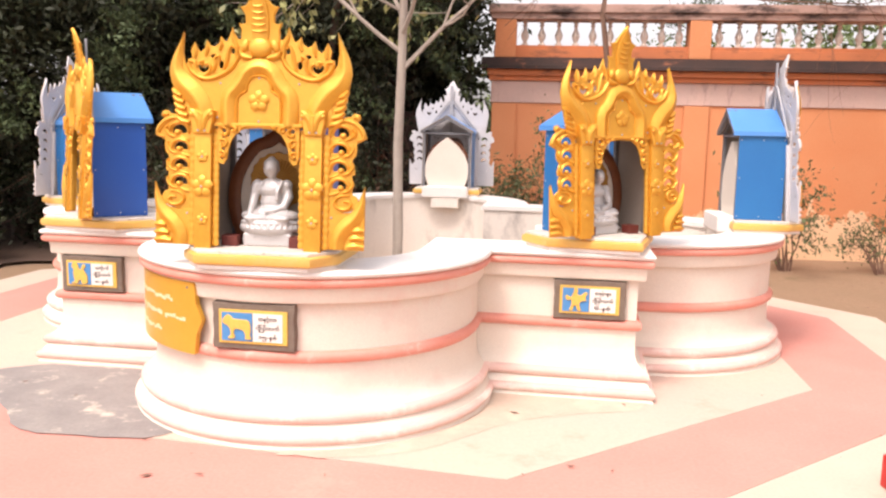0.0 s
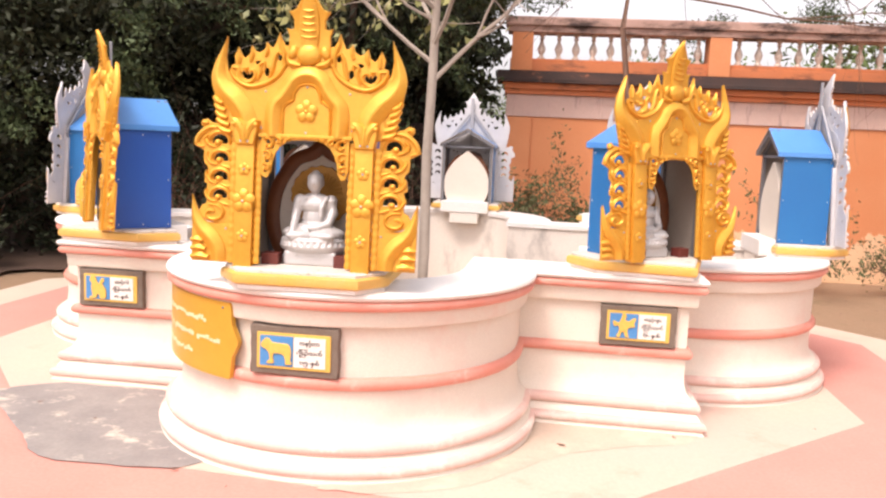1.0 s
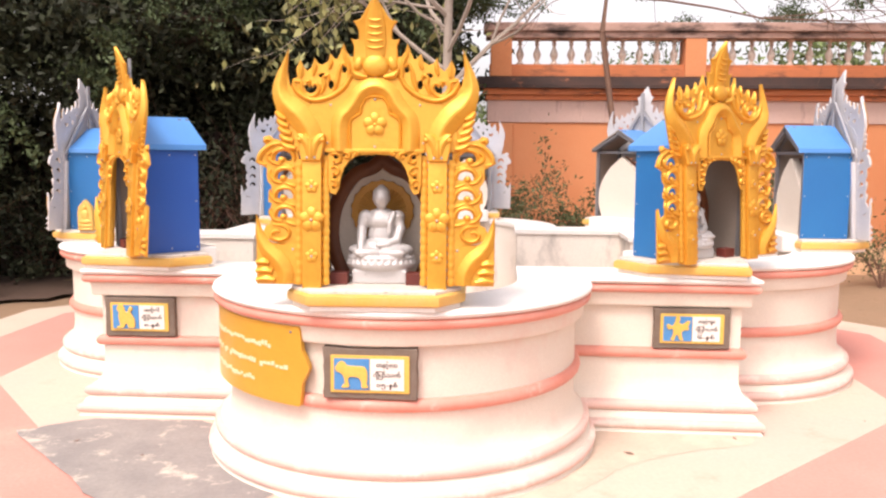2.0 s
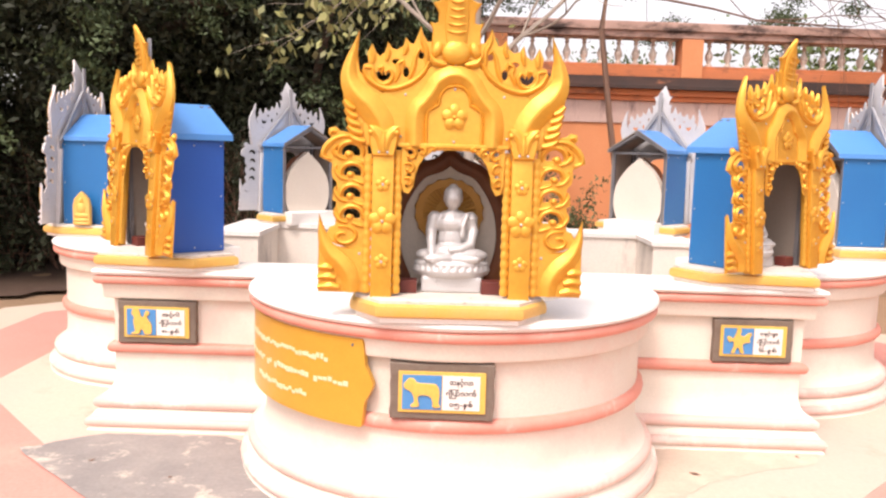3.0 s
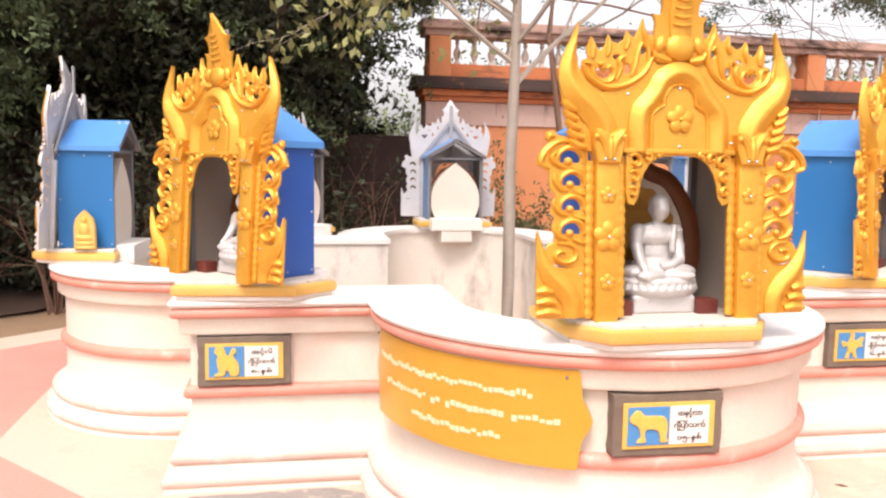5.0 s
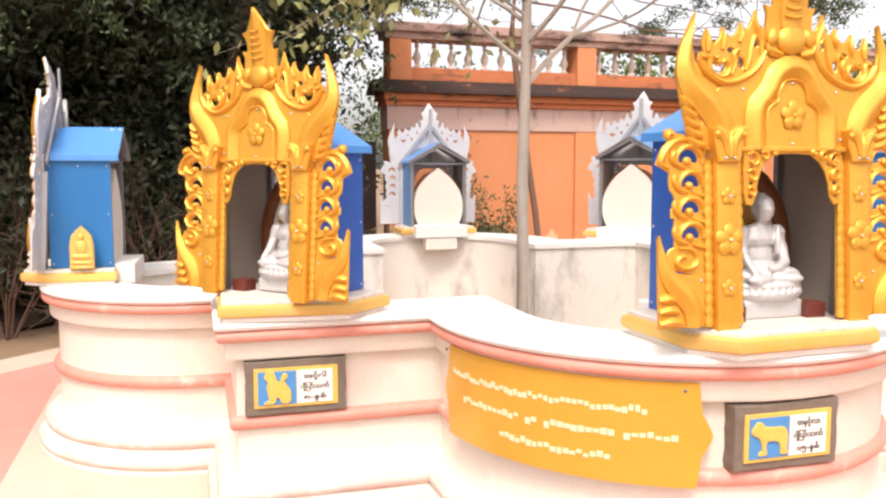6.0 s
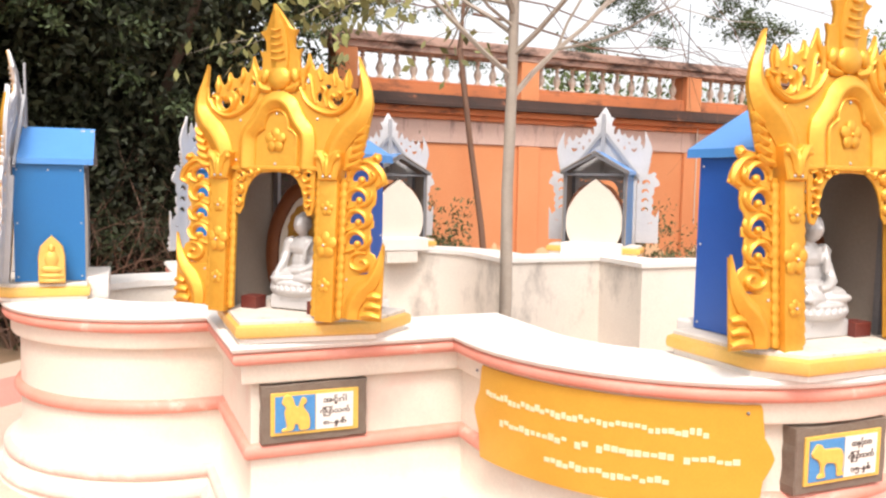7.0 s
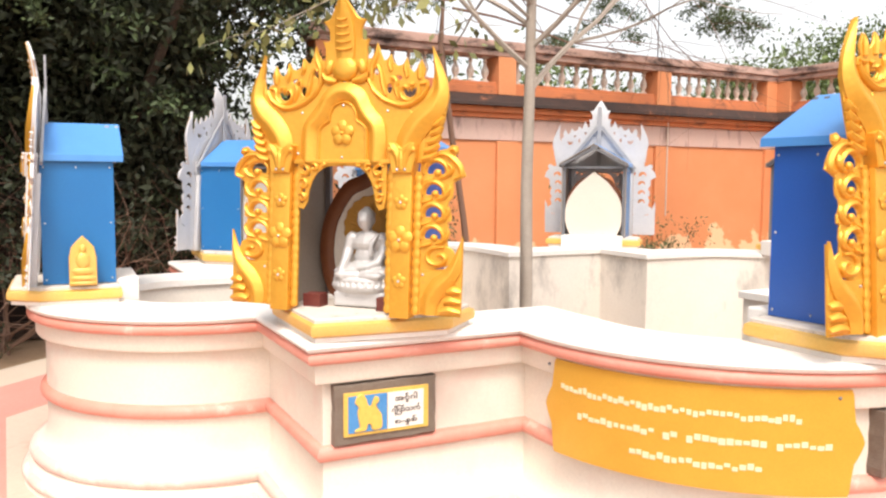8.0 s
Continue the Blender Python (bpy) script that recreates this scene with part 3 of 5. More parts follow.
def make_shrine(corner):
    """A gold gate on a plinth, with a tin house behind; on the corner bays the plinth is a square set cornerwise."""
    S = empty("shrine")
    F = 0.115                                  # the gate's foot over the wall cap
    # plinth
    if corner:
        poly = [(0.0, -0.265), (0.465, 0.165), (0.465, 0.46), (-0.465, 0.46), (-0.465, 0.165)]
    else:
        poly = [(-0.31, -0.13), (0.31, -0.13), (0.43, 0.03), (0.43, 0.46), (-0.43, 0.46), (-0.43, 0.03)]

    def prism(d, levels):
        bm = bmesh.new()
        rows = []
        for e, z in levels:
            rows.append([bm.verts.new((x * (1 + (d + e) / 0.43), (y - 0.2) * (1 + (d + e) / 0.38) + 0.2, z)) for x, y in poly])
        for a, b in zip(rows, rows[1:]):
            for k in range(len(poly)):
                j = (k + 1) % len(poly)
                bm.faces.new((a[k], a[j], b[j], b[k]))
        bm.faces.new(rows[0])
        bm.faces.new(rows[-1])
        return bm
    part("plinth", prism(0, [(-0.015, 0), (-0.015, 0.022)]), CAPWHITE, S, "white cement bed")
    part("plinth_rim", prism(0, [(-0.01, 0.022), (0.008, 0.032), (0.012, 0.05), (0.008, 0.075), (-0.012, 0.085)]), GOLDRIM, S, "gold painted rounded rim", smooth=True)
    part("plinth_top", prism(-0.012, [(0, 0.085), (0, 0.098), (-0.012, 0.104)]), GRIMY, S, "stained white top slab")
    part("pedestal", boxed(-0.30, 0.30, 0.33, 0.57, -0.015, 0.125, bevel=0.01), CAPWHITE, S, "white plastered rear block")
    part("corbel", boxed(-0.18, 0.18, 0.34, 0.56, -0.15, -0.015, bevel=0.01), INNER, S)
    # the tin house
    for s in (-1, 1):
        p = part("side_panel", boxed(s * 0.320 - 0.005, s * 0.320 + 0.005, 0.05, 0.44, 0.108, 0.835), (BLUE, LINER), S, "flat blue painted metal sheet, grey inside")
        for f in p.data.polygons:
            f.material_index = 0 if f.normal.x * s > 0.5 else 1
        for yy in (0.07, 0.24, 0.42):
            for zz in (0.135, 0.46, 0.78):
                if yy != 0.24 or zz != 0.46:
                    part("bolt", BOLT, None, p, m=pose(s * 0.326, yy, zz))
        bm = bmesh.new()
        # the sheet is bent down in a short lip at the eave
        q = [(0.0, 1.037), (s * 0.340, 0.842), (s * 0.344, 0.815), (s * 0.349, 0.815), (s * 0.346, 0.851), (0.0, 1.05)]
        r0 = [bm.verts.new((x, 0.075, z)) for x, z in q]
        r1 = [bm.verts.new((x, 0.495, z)) for x, z in q]
        for k in range(6):
            j = (k + 1) % 6
            bm.faces.new((r0[k], r0[j], r1[j], r1[k]))
        bm.faces.new(r0)
        bm.faces.new(r1)
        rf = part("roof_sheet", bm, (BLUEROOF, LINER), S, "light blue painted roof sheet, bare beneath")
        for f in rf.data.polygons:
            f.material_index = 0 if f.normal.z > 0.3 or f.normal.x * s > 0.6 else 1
        for yy in (0.072, 0.425):
            part("post", boxed(s * 0.30 - 0.014, s * 0.30 + 0.014, yy - 0.014, yy + 0.014, 0.1, 0.84), IRON, S, "grey iron angle post")
        for yy in (0.425, 0.480):
            part("rafter", boxed(-0.012, 0.012, -0.012, 0.012, 0, 0.42, m=Matrix.Translation((s * 0.332, yy, 0.83)) @ Matrix.Rotation(-s * math.atan2(0.375, 0.2), 4, "Y")), IRON, S)
        part("gable_strut", boxed(-0.016, 0.016, -0.008, 0.008, 0, 0.56, m=Matrix.Translation((s * 0.37, 0.062, 0.80)) @ Matrix.Rotation(-0.065, 4, "X") @ Matrix.Rotation(-s * math.atan2(0.35, 0.44), 4, "Y")), STRUT, S, "grey iron strut")
    part("tie_beam", boxed(-0.314, 0.314, 0.412, 0.438, 0.80, 0.823), IRON, S)
    part("tie_beam", boxed(-0.314, 0.314, 0.062, 0.085, 0.80, 0.823), IRON, S)
    part("upright", boxed(-0.02, 0.02, 0.088, 0.10, 0.80, F + 1.33), STRUT, S, "upright grey flat bar behind the crest")
    part("ridge_beam", boxed(-0.012, 0.012, 0.10, 0.485, 1.005, 1.03), IRON, S)
    # back screen: a pointed slab
    def ogive(w, top, base, z0):
        right = [tuple(p) for p in spline([(base, z0), (0.95 * w, z0 + 0.11), (w, z0 + 0.24), (0.89 * w, z0 + 0.385), (0.56 * w, z0 + 0.525), (0.2 * w, top - 0.045), (0.0, top)], 4)]
        return right + [(-x, z) for x, z in right[-2::-1]]
    sc = part("back_screen", plate(bmesh.new(), ogive(0.288, 0.765, 0.225, 0.105), 0.35, 0.43, 0.008), SCREEN, S, "white plastered pointed back slab")
    og = ogive(0.268, 0.735, 0.21, 0.12)
    bm = bmesh.new()
    ribbon(bm, [(x, z, 0.038) for x, z in og], 0.348, 0.022, 1)
    part("screen_border", bm, BROWN, sc, "dark brown raised border", smooth=True)
    bm = bmesh.new()
    n = 36
    plate(bm, [((0.160 + 0.008 * (k % 2)) * math.cos(2 * math.pi * k / n), 0.46 + (0.160 + 0.008 * (k % 2)) * math.sin(2 * math.pi * k / n)) for k in range(n)], 0.326, 0.35, 0.003)
    for k in range(n):
        a = 2 * math.pi * k / n
        ribbon(bm, [(0.065 * math.cos(a), 0.46 + 0.065 * math.sin(a), 0.004), (0.125 * math.cos(a), 0.46 + 0.125 * math.sin(a), 0.008)], 0.328, 0.008, 1)
    part("halo", bm, HALO, sc, "bronze rayed halo disc", smooth=True)
    for s in (-1, 1):
        part("offering_block", boxed(s * 0.19 - 0.045, s * 0.19 + 0.045, 0.05, 0.13, 0.104, 0.165, bevel=0.004), MAROON, S, "dark maroon wooden block")
    # the gate
    def up(pts):
        return [(p[0], p[1] + F, *p[2:]) for p in pts]

    G = part("gate", plate(bmesh.new(), up([(0.385, 0.655), (0.40, 0.74), (0.37, 0.84), (0.30, 0.905), (0.20, 0.93), (0.12, 1.0), (0.08, 1.05), (-0.08, 1.05), (-0.12, 1.0), (-0.20, 0.93), (-0.30, 0.905), (-0.37, 0.84), (-0.40, 0.74), (-0.385, 0.655)]), -0.03, -0.01, 0.004, 1), GM, S, "gold painted pressed-metal gate front, grey behind")
    for f in G.data.polygons:
        f.material_index = 1 if f.normal.y > BARE[0] else 0
    for s in (-1, 1):
        bm = boxed(*sorted((s * 0.256, s * 0.349)), -0.055, 0.02, F - 0.018, F + 0.63, bevel=0.007)
        gold_part("pilaster", bm, G)
        for zz, r in ((0.146, 0.033), (0.325, 0.06), (0.487, 0.033)):
            gold_part("flower", flower(s * 0.302, F + zz, -0.057, r), G)
        for xx, w, top in ((0.238, 0.019, 0.64), (0.368, 0.019, 0.62)):
            bm = bmesh.new()
            n = int(top / 0.0102)
            ribbon(bm, [(s * xx, F + k * 0.0102, w * (0.72, 0.98, 1.0, 0.9)[k % 4]) for k in range(n)], -0.026, 0.012, 1)
            plate(bm, [(s * (xx - 0.013), F), (s * (xx + 0.013), F), (s * (xx + 0.013), F + top), (s * (xx - 0.013), F + top)], -0.028, -0.01)
            gold_part("bead_strip", bm, G)
        # capital: a leafy shield over the pilaster
        bm = plate(bmesh.new(), up(mirrored([(0.238, 0.735), (0.262, 0.745), (0.30, 0.722), (0.34, 0.745), (0.368, 0.735), (0.366, 0.68), (0.35, 0.612), (0.258, 0.612), (0.242, 0.68)], s)), -0.072, 0.0, 0.006)
        for q in (-1, 1):
            ribbon(bm, up([(s * 0.303 + q * 0.012, 0.64, 0.01), (s * 0.303 + q * 0.02, 0.69, 0.017), (s * 0.303 + q * 0.045, 0.725, 0.018), (s * 0.303 + q * 0.062, 0.742, 0.006)]), -0.07, 0.016, 4)
            ball(bm, s * 0.303 + q * 0.055, -0.076, F + 0.715, 0.013, 0.01, 0.013, None, 8, 6)
        ribbon(bm, up([(s * 0.303, 0.63, 0.012), (s * 0.303, 0.68, 0.016), (s * 0.303, 0.715, 0.004)]), -0.07, 0.018, 4)
        gold_part("capital", bm, G)
        # foot wing
        bm = plate(bmesh.new(), up(mirrored([(0.375, 0.0), (0.578, 0.0), (0.580, 0.12), (0.580, 0.335), (0.566, 0.275), (0.54, 0.23), (0.50, 0.205), (0.44, 0.20), (0.375, 0.20)], s)), -0.024, -0.012, 0.004)
        ribbon(bm, up(mirrored([(0.432, 0.005, 0.034), (0.438, 0.065, 0.039), (0.473, 0.122, 0.042), (0.528, 0.178, 0.036), (0.560, 0.245, 0.022), (0.578, 0.345, 0.001)], s)), -0.022, 0.036)
        for k in range(3):
            ribbon(bm, up(mirrored([(0.486 + 0.016 * k, 0.022 + 0.042 * k, 0.014), (0.53 + 0.008 * k, 0.03 + 0.042 * k, 0.019), (0.580, 0.022 + 0.044 * k, 0.010)], s)), -0.022, 0.026, 3)
        gold_part("foot_wing", bm, G)
        # side scrollwork: a cut sheet of hooked leaves, each curling round a bud
        rim = [(0.372, 0.19), (0.43, 0.195), (0.50, 0.212), (0.538, 0.232), (0.546, 0.262), (0.532, 0.29), (0.51, 0.30), (0.507, 0.335), (0.51, 0.375), (0.506, 0.402), (0.522, 0.408), (0.522, 0.437), (0.503, 0.458), (0.508, 0.49), (0.526, 0.51), (0.53, 0.54), (0.528, 0.572), (0.556, 0.588), (0.584, 0.602), (0.572, 0.635), (0.552, 0.668), (0.53, 0.685), (0.548, 0.705), (0.544, 0.728), (0.515, 0.735), (0.495, 0.718), (0.455, 0.712), (0.41, 0.69), (0.372, 0.655)]
        cuts, buds = [], ((0.446, 0.622, 1.0), (0.438, 0.532, 0.92), (0.438, 0.436, 0.92), (0.438, 0.342, 0.92))
        for cx, cz, e in buds:
            arc = [(cx + e * 0.040 * math.cos(radians(a)), cz + e * 0.036 * math.sin(radians(a))) for a in range(-20, 201, 20)]
            arc += [(cx + e * 0.006 + e * 0.019 * math.cos(radians(a)), cz - e * 0.006 + e * 0.014 * math.sin(radians(a))) for a in range(200, -21, -44)]
            cuts.append(up(mirrored(arc, s)))
        bm = plate(bmesh.new(), up(mirrored(rim, s)), -0.022, -0.013, 0.003, 0, cuts)
        for cx, cz, e in buds:
            ball(bm, s * (cx + e * 0.010), -0.024, F + cz - e * 0.006, e * 0.018, 0.014, e * 0.016, None, 10, 7)
            ribbon(bm, up(mirrored([(cx + e * 0.055 * math.cos(radians(a)), cz + e * 0.049 * math.sin(radians(a)), 0.006 + 0.007 * math.sin(radians(a * 0.8 + 20))) for a in range(-25, 196, 20)], s)), -0.02, 0.02, 2)
            ribbon(bm, up(mirrored([(cx + 0.018, cz - 0.03, 0.006), (cx + 0.05, cz - 0.02, 0.011), (cx + 0.074, cz + 0.012, 0.009), (cx + 0.07, cz + 0.036, 0.003)], s)), -0.02, 0.018, 3)
            ribbon(bm, up(mirrored([(cx - 0.052, cz - 0.045, 0.007), (cx - 0.03, cz - 0.04, 0.010), (cx - 0.004, cz - 0.030, 0.007)], s)), -0.02, 0.016, 3)
        for pts in ([(0.53, 0.59, 0.006), (0.565, 0.605, 0.012), (0.555, 0.645, 0.014), (0.52, 0.68, 0.013), (0.48, 0.695, 0.010), (0.44, 0.69, 0.006)],
                    [(0.50, 0.655, 0.006), (0.522, 0.635, 0.009), (0.515, 0.61, 0.008), (0.497, 0.612, 0.005)],
                    [(0.51, 0.712, 0.008), (0.53, 0.716, 0.012), (0.538, 0.70, 0.008)]):
            ribbon(bm, up(mirrored(pts, s)), -0.02, 0.02, 4)
        whorl = [(0.472 + (0.070 - 0.0058 * q) * math.cos(radians(70 + 42 * q)), 0.252 + (0.048 - 0.0038 * q) * math.sin(radians(70 + 42 * q)), 0.007 + 0.004 * math.sin(math.pi * q / 10)) for q in range(11)]
        ribbon(bm, up(mirrored(whorl, s)), -0.02, 0.02, 2)
        gold_part("scroll_wing", bm, G)
        # horn
        bm = plate(bmesh.new(), up(mirrored([(0.25, 0.66), (0.385, 0.66), (0.448, 0.71), (0.47, 0.80), (0.486, 0.88), (0.497, 0.94), (0.482, 1.02), (0.452, 1.085), (0.420, 1.15), (0.426, 1.05), (0.416, 0.985), (0.37, 0.93), (0.30, 0.885), (0.25, 0.80)], s)), -0.026, -0.012, 0.004)
        ribbon(bm, up(mirrored([(0.302, 0.665, 0.044), (0.315, 0.75, 0.054), (0.365, 0.825, 0.058), (0.428, 0.885, 0.053), (0.460, 0.95, 0.038), (0.455, 1.02, 0.026), (0.437, 1.085, 0.014), (0.419, 1.155, 0.001)], s)), -0.022, 0.045)
        for k in range(5):
            ribbon(bm, up(mirrored([(0.385 + 0.012 * k, 0.672 + 0.036 * k, 0.013), (0.425 + 0.009 * k, 0.680 + 0.037 * k, 0.018), (0.456 + 0.006 * k, 0.700 + 0.038 * k, 0.010)], s)), -0.026, 0.026, 3)
        gold_part("horn", bm, G)
        # crest: a pierced sheet with a few leaf points and rolled scrolls
        top = [(0.405, 0.985), (0.372, 0.928), (0.30, 0.893), (0.21, 0.912), (0.145, 0.957), (0.10, 1.0), (0.105, 1.12), (0.125, 1.12), (0.142, 1.15), (0.154, 1.185), (0.172, 1.135), (0.185, 1.108), (0.20, 1.112), (0.219, 1.135), (0.23, 1.098), (0.254, 1.08), (0.278, 1.088), (0.296, 1.115), (0.308, 1.07), (0.33, 1.05), (0.345, 1.066), (0.364, 1.105), (0.385, 1.06), (0.378, 1.02), (0.40, 1.012)]
        heart = [(0.314, 0.94), (0.336, 0.952), (0.345, 0.975), (0.334, 0.985), (0.318, 0.966), (0.313, 0.985), (0.305, 0.966), (0.290, 0.982), (0.282, 0.970), (0.292, 0.95)]
        cuts = [up(mirrored(heart, s)), (s * 0.258, F + 1.028, 0.018, 0.62), (s * 0.215, F + 0.983, 0.013, 1.7), (s * 0.150, F + 1.06, 0.012, 1.5)]
        bm = plate(bmesh.new(), up(mirrored(top, s)), -0.024, -0.013, 0.003, 0, cuts)
        ribbon(bm, up(mirrored([(0.40, 0.99, 0.010), (0.372, 0.943, 0.014), (0.30, 0.908, 0.015), (0.215, 0.926, 0.015), (0.15, 0.972, 0.014), (0.115, 1.03, 0.010)], s)), -0.022, 0.024)
        for pts in ([(0.392, 1.0, 0.007), (0.36, 0.995, 0.010), (0.355, 0.955, 0.011), (0.325, 0.928, 0.010), (0.288, 0.935, 0.010), (0.272, 0.965, 0.010), (0.286, 0.990, 0.009), (0.302, 0.982, 0.006)],
                    [(0.335, 0.995, 0.008), (0.318, 1.0, 0.009), (0.322, 0.98, 0.006)],
                    [(0.262, 0.94, 0.007), (0.245, 0.985, 0.011), (0.252, 1.015, 0.010), (0.228, 1.03, 0.009), (0.226, 1.005, 0.006)],
                    [(0.20, 0.955, 0.007), (0.185, 1.0, 0.012), (0.175, 1.05, 0.010), (0.158, 1.085, 0.008), (0.142, 1.07, 0.006)],
                    [(0.128, 1.02, 0.009), (0.13, 1.08, 0.012), (0.15, 1.13, 0.010), (0.154, 1.18, 0.001)],
                    [(0.225, 1.06, 0.008), (0.215, 1.09, 0.011), (0.219, 1.13, 0.001)],
                    [(0.30, 1.03, 0.008), (0.292, 1.07, 0.012), (0.296, 1.11, 0.001)],
                    [(0.36, 1.02, 0.010), (0.358, 1.06, 0.013), (0.364, 1.10, 0.001)]):
            ribbon(bm, up(mirrored(pts, s)), -0.022, 0.018, 3)
        gold_part("crest_scroll", bm, G)
        # hanging filigree of the opening
        bm = plate(bmesh.new(), up(mirrored([(0.225, 0.66), (0.0, 0.66), (0.0, 0.645), (0.085, 0.64), (0.125, 0.61), (0.148, 0.575), (0.163, 0.53), (0.17, 0.48), (0.19, 0.447), (0.214, 0.455), (0.225, 0.50)], s)), -0.045, -0.036, 0.003, 0, [(s * x, F + z, r, 1.0) for x, z, r in ((0.187, 0.632, 0.011), (0.19, 0.585, 0.010), (0.192, 0.53, 0.009), (0.15, 0.64, 0.006), (0.165, 0.605, 0.006), (0.198, 0.485, 0.008))])
        for x, z, r in ((0.187, 0.620, 0.032), (0.191, 0.56, 0.027), (0.195, 0.50, 0.022), (0.135, 0.635, 0.02), (0.09, 0.648, 0.013)):
            curl(bm, s * x, F + z, r, s, 40, -0.043, 0.008, 0.018)
        gold_part("filigree", bm, G)
    bm = boxed(-0.24, 0.24, -0.055, -0.02, F + 0.652, F + 0.672, bevel=0.006)
    gold_part("lintel", bm, G)
    arch = [(-0.168, 0.662, 0.043), (-0.170, 0.76, 0.043), (-0.160, 0.818, 0.043), (-0.128, 0.855, 0.043), (-0.100, 0.893, 0.043), (-0.074, 0.938, 0.043), (-0.038, 0.966, 0.043), (0.0, 0.974, 0.043)]
    arch += [(-x, z, w) for x, z, w in arch[-2::-1]]
    gold_part("arch_moulding", ribbon(bmesh.new(), up(arch), -0.028, 0.042, 5), G)
    tre = [(-0.122, 0.664), (-0.122, 0.785), (-0.112, 0.818), (-0.082, 0.838), (-0.07, 0.846), (-0.068, 0.872), (-0.05, 0.908), (-0.028, 0.922), (0, 0.926)]
    tre += [(-x, z) for x, z in tre[-2::-1]]
    bm = plate(bmesh.new(), up(tre), -0.040, -0.028, 0.004)
    ribbon(bm, up([(x * 0.98, z, 0.007) for x, z in tre]), -0.038, 0.014, 2)
    gold_part("niche_panel", bm, G)
    gold_part("flower", flower(0, F + 0.79, -0.044, 0.056), G)
    fin = [(0.10, 1.0), (0.103, 1.07), (0.106, 1.125), (0.104, 1.17), (0.118, 1.205), (0.095, 1.20), (0.080, 1.205), (0.080, 1.245), (0.090, 1.265), (0.106, 1.288), (0.085, 1.292), (0.068, 1.30), (0.045, 1.338), (0.02, 1.378), (0.0, 1.405)]
    bm = plate(bmesh.new(), up(fin + [(-x, z) for x, z in fin[-2::-1]]), -0.03, -0.014, 0.005)
    ribbon(bm, up([(0, 1.12, 0.045), (0, 1.2, 0.052), (0, 1.28, 0.046), (0, 1.34, 0.028), (0, 1.40, 0.002)]), -0.028, 0.024, 4)
    for k in range(5):
        w = 0.040 - 0.0035 * k
        ribbon(bm, up([(-w, 1.165 + 0.032 * k, 0.004), (0, 1.158 + 0.032 * k, 0.008), (w, 1.165 + 0.032 * k, 0.004)]), -0.048, 0.010, 3)
    for q in (-1, 1):
        ball(bm, q * 0.082, -0.032, F + 1.085, 0.024, 0.018, 0.036, Matrix.Rotation(-q * 0.35, 4, "Y"), 12, 8)
        ribbon(bm, up([(q * 0.04, 1.02, 0.012), (q * 0.09, 1.03, 0.018), (q * 0.112, 1.06, 0.006)]), -0.028, 0.024, 4)
    ball(bm, 0, -0.034, F + 1.075, 0.064, 0.026, 0.056, None, 16, 10)
    gold_part("finial", bm, G)
    for o in (G, *G.children_recursive):        # the fronts lean back a little, the finial bends forward again
        for v in o.data.vertices:
            v.co.y += (v.co.z - F) * 0.065 - 0.7 * max(0.0, v.co.z - F - 1.1) ** 2
    # rivets that hold the pressed sheets
    rivets = [(0, 0.912, -0.042), (0, 0.682, -0.042), (0, 1.02, -0.034)]
    for q in (-1, 1):
        rivets += [(q * 0.215, 0.885, -0.032), (q * 0.232, 0.70, -0.032), (q * 0.285, 0.628, -0.074), (q * 0.322, 0.628, -0.074), (q * 0.302, 0.146, -0.066), (q * 0.302, 0.487, -0.066), (q * 0.302, 0.325, -0.072), (q * 0.40, 0.175, -0.026)]
    for x, z, y in rivets:
        part("rivet", RIVET, None, G, m=pose(x, y + 0.065 * z, z + F))
    return S


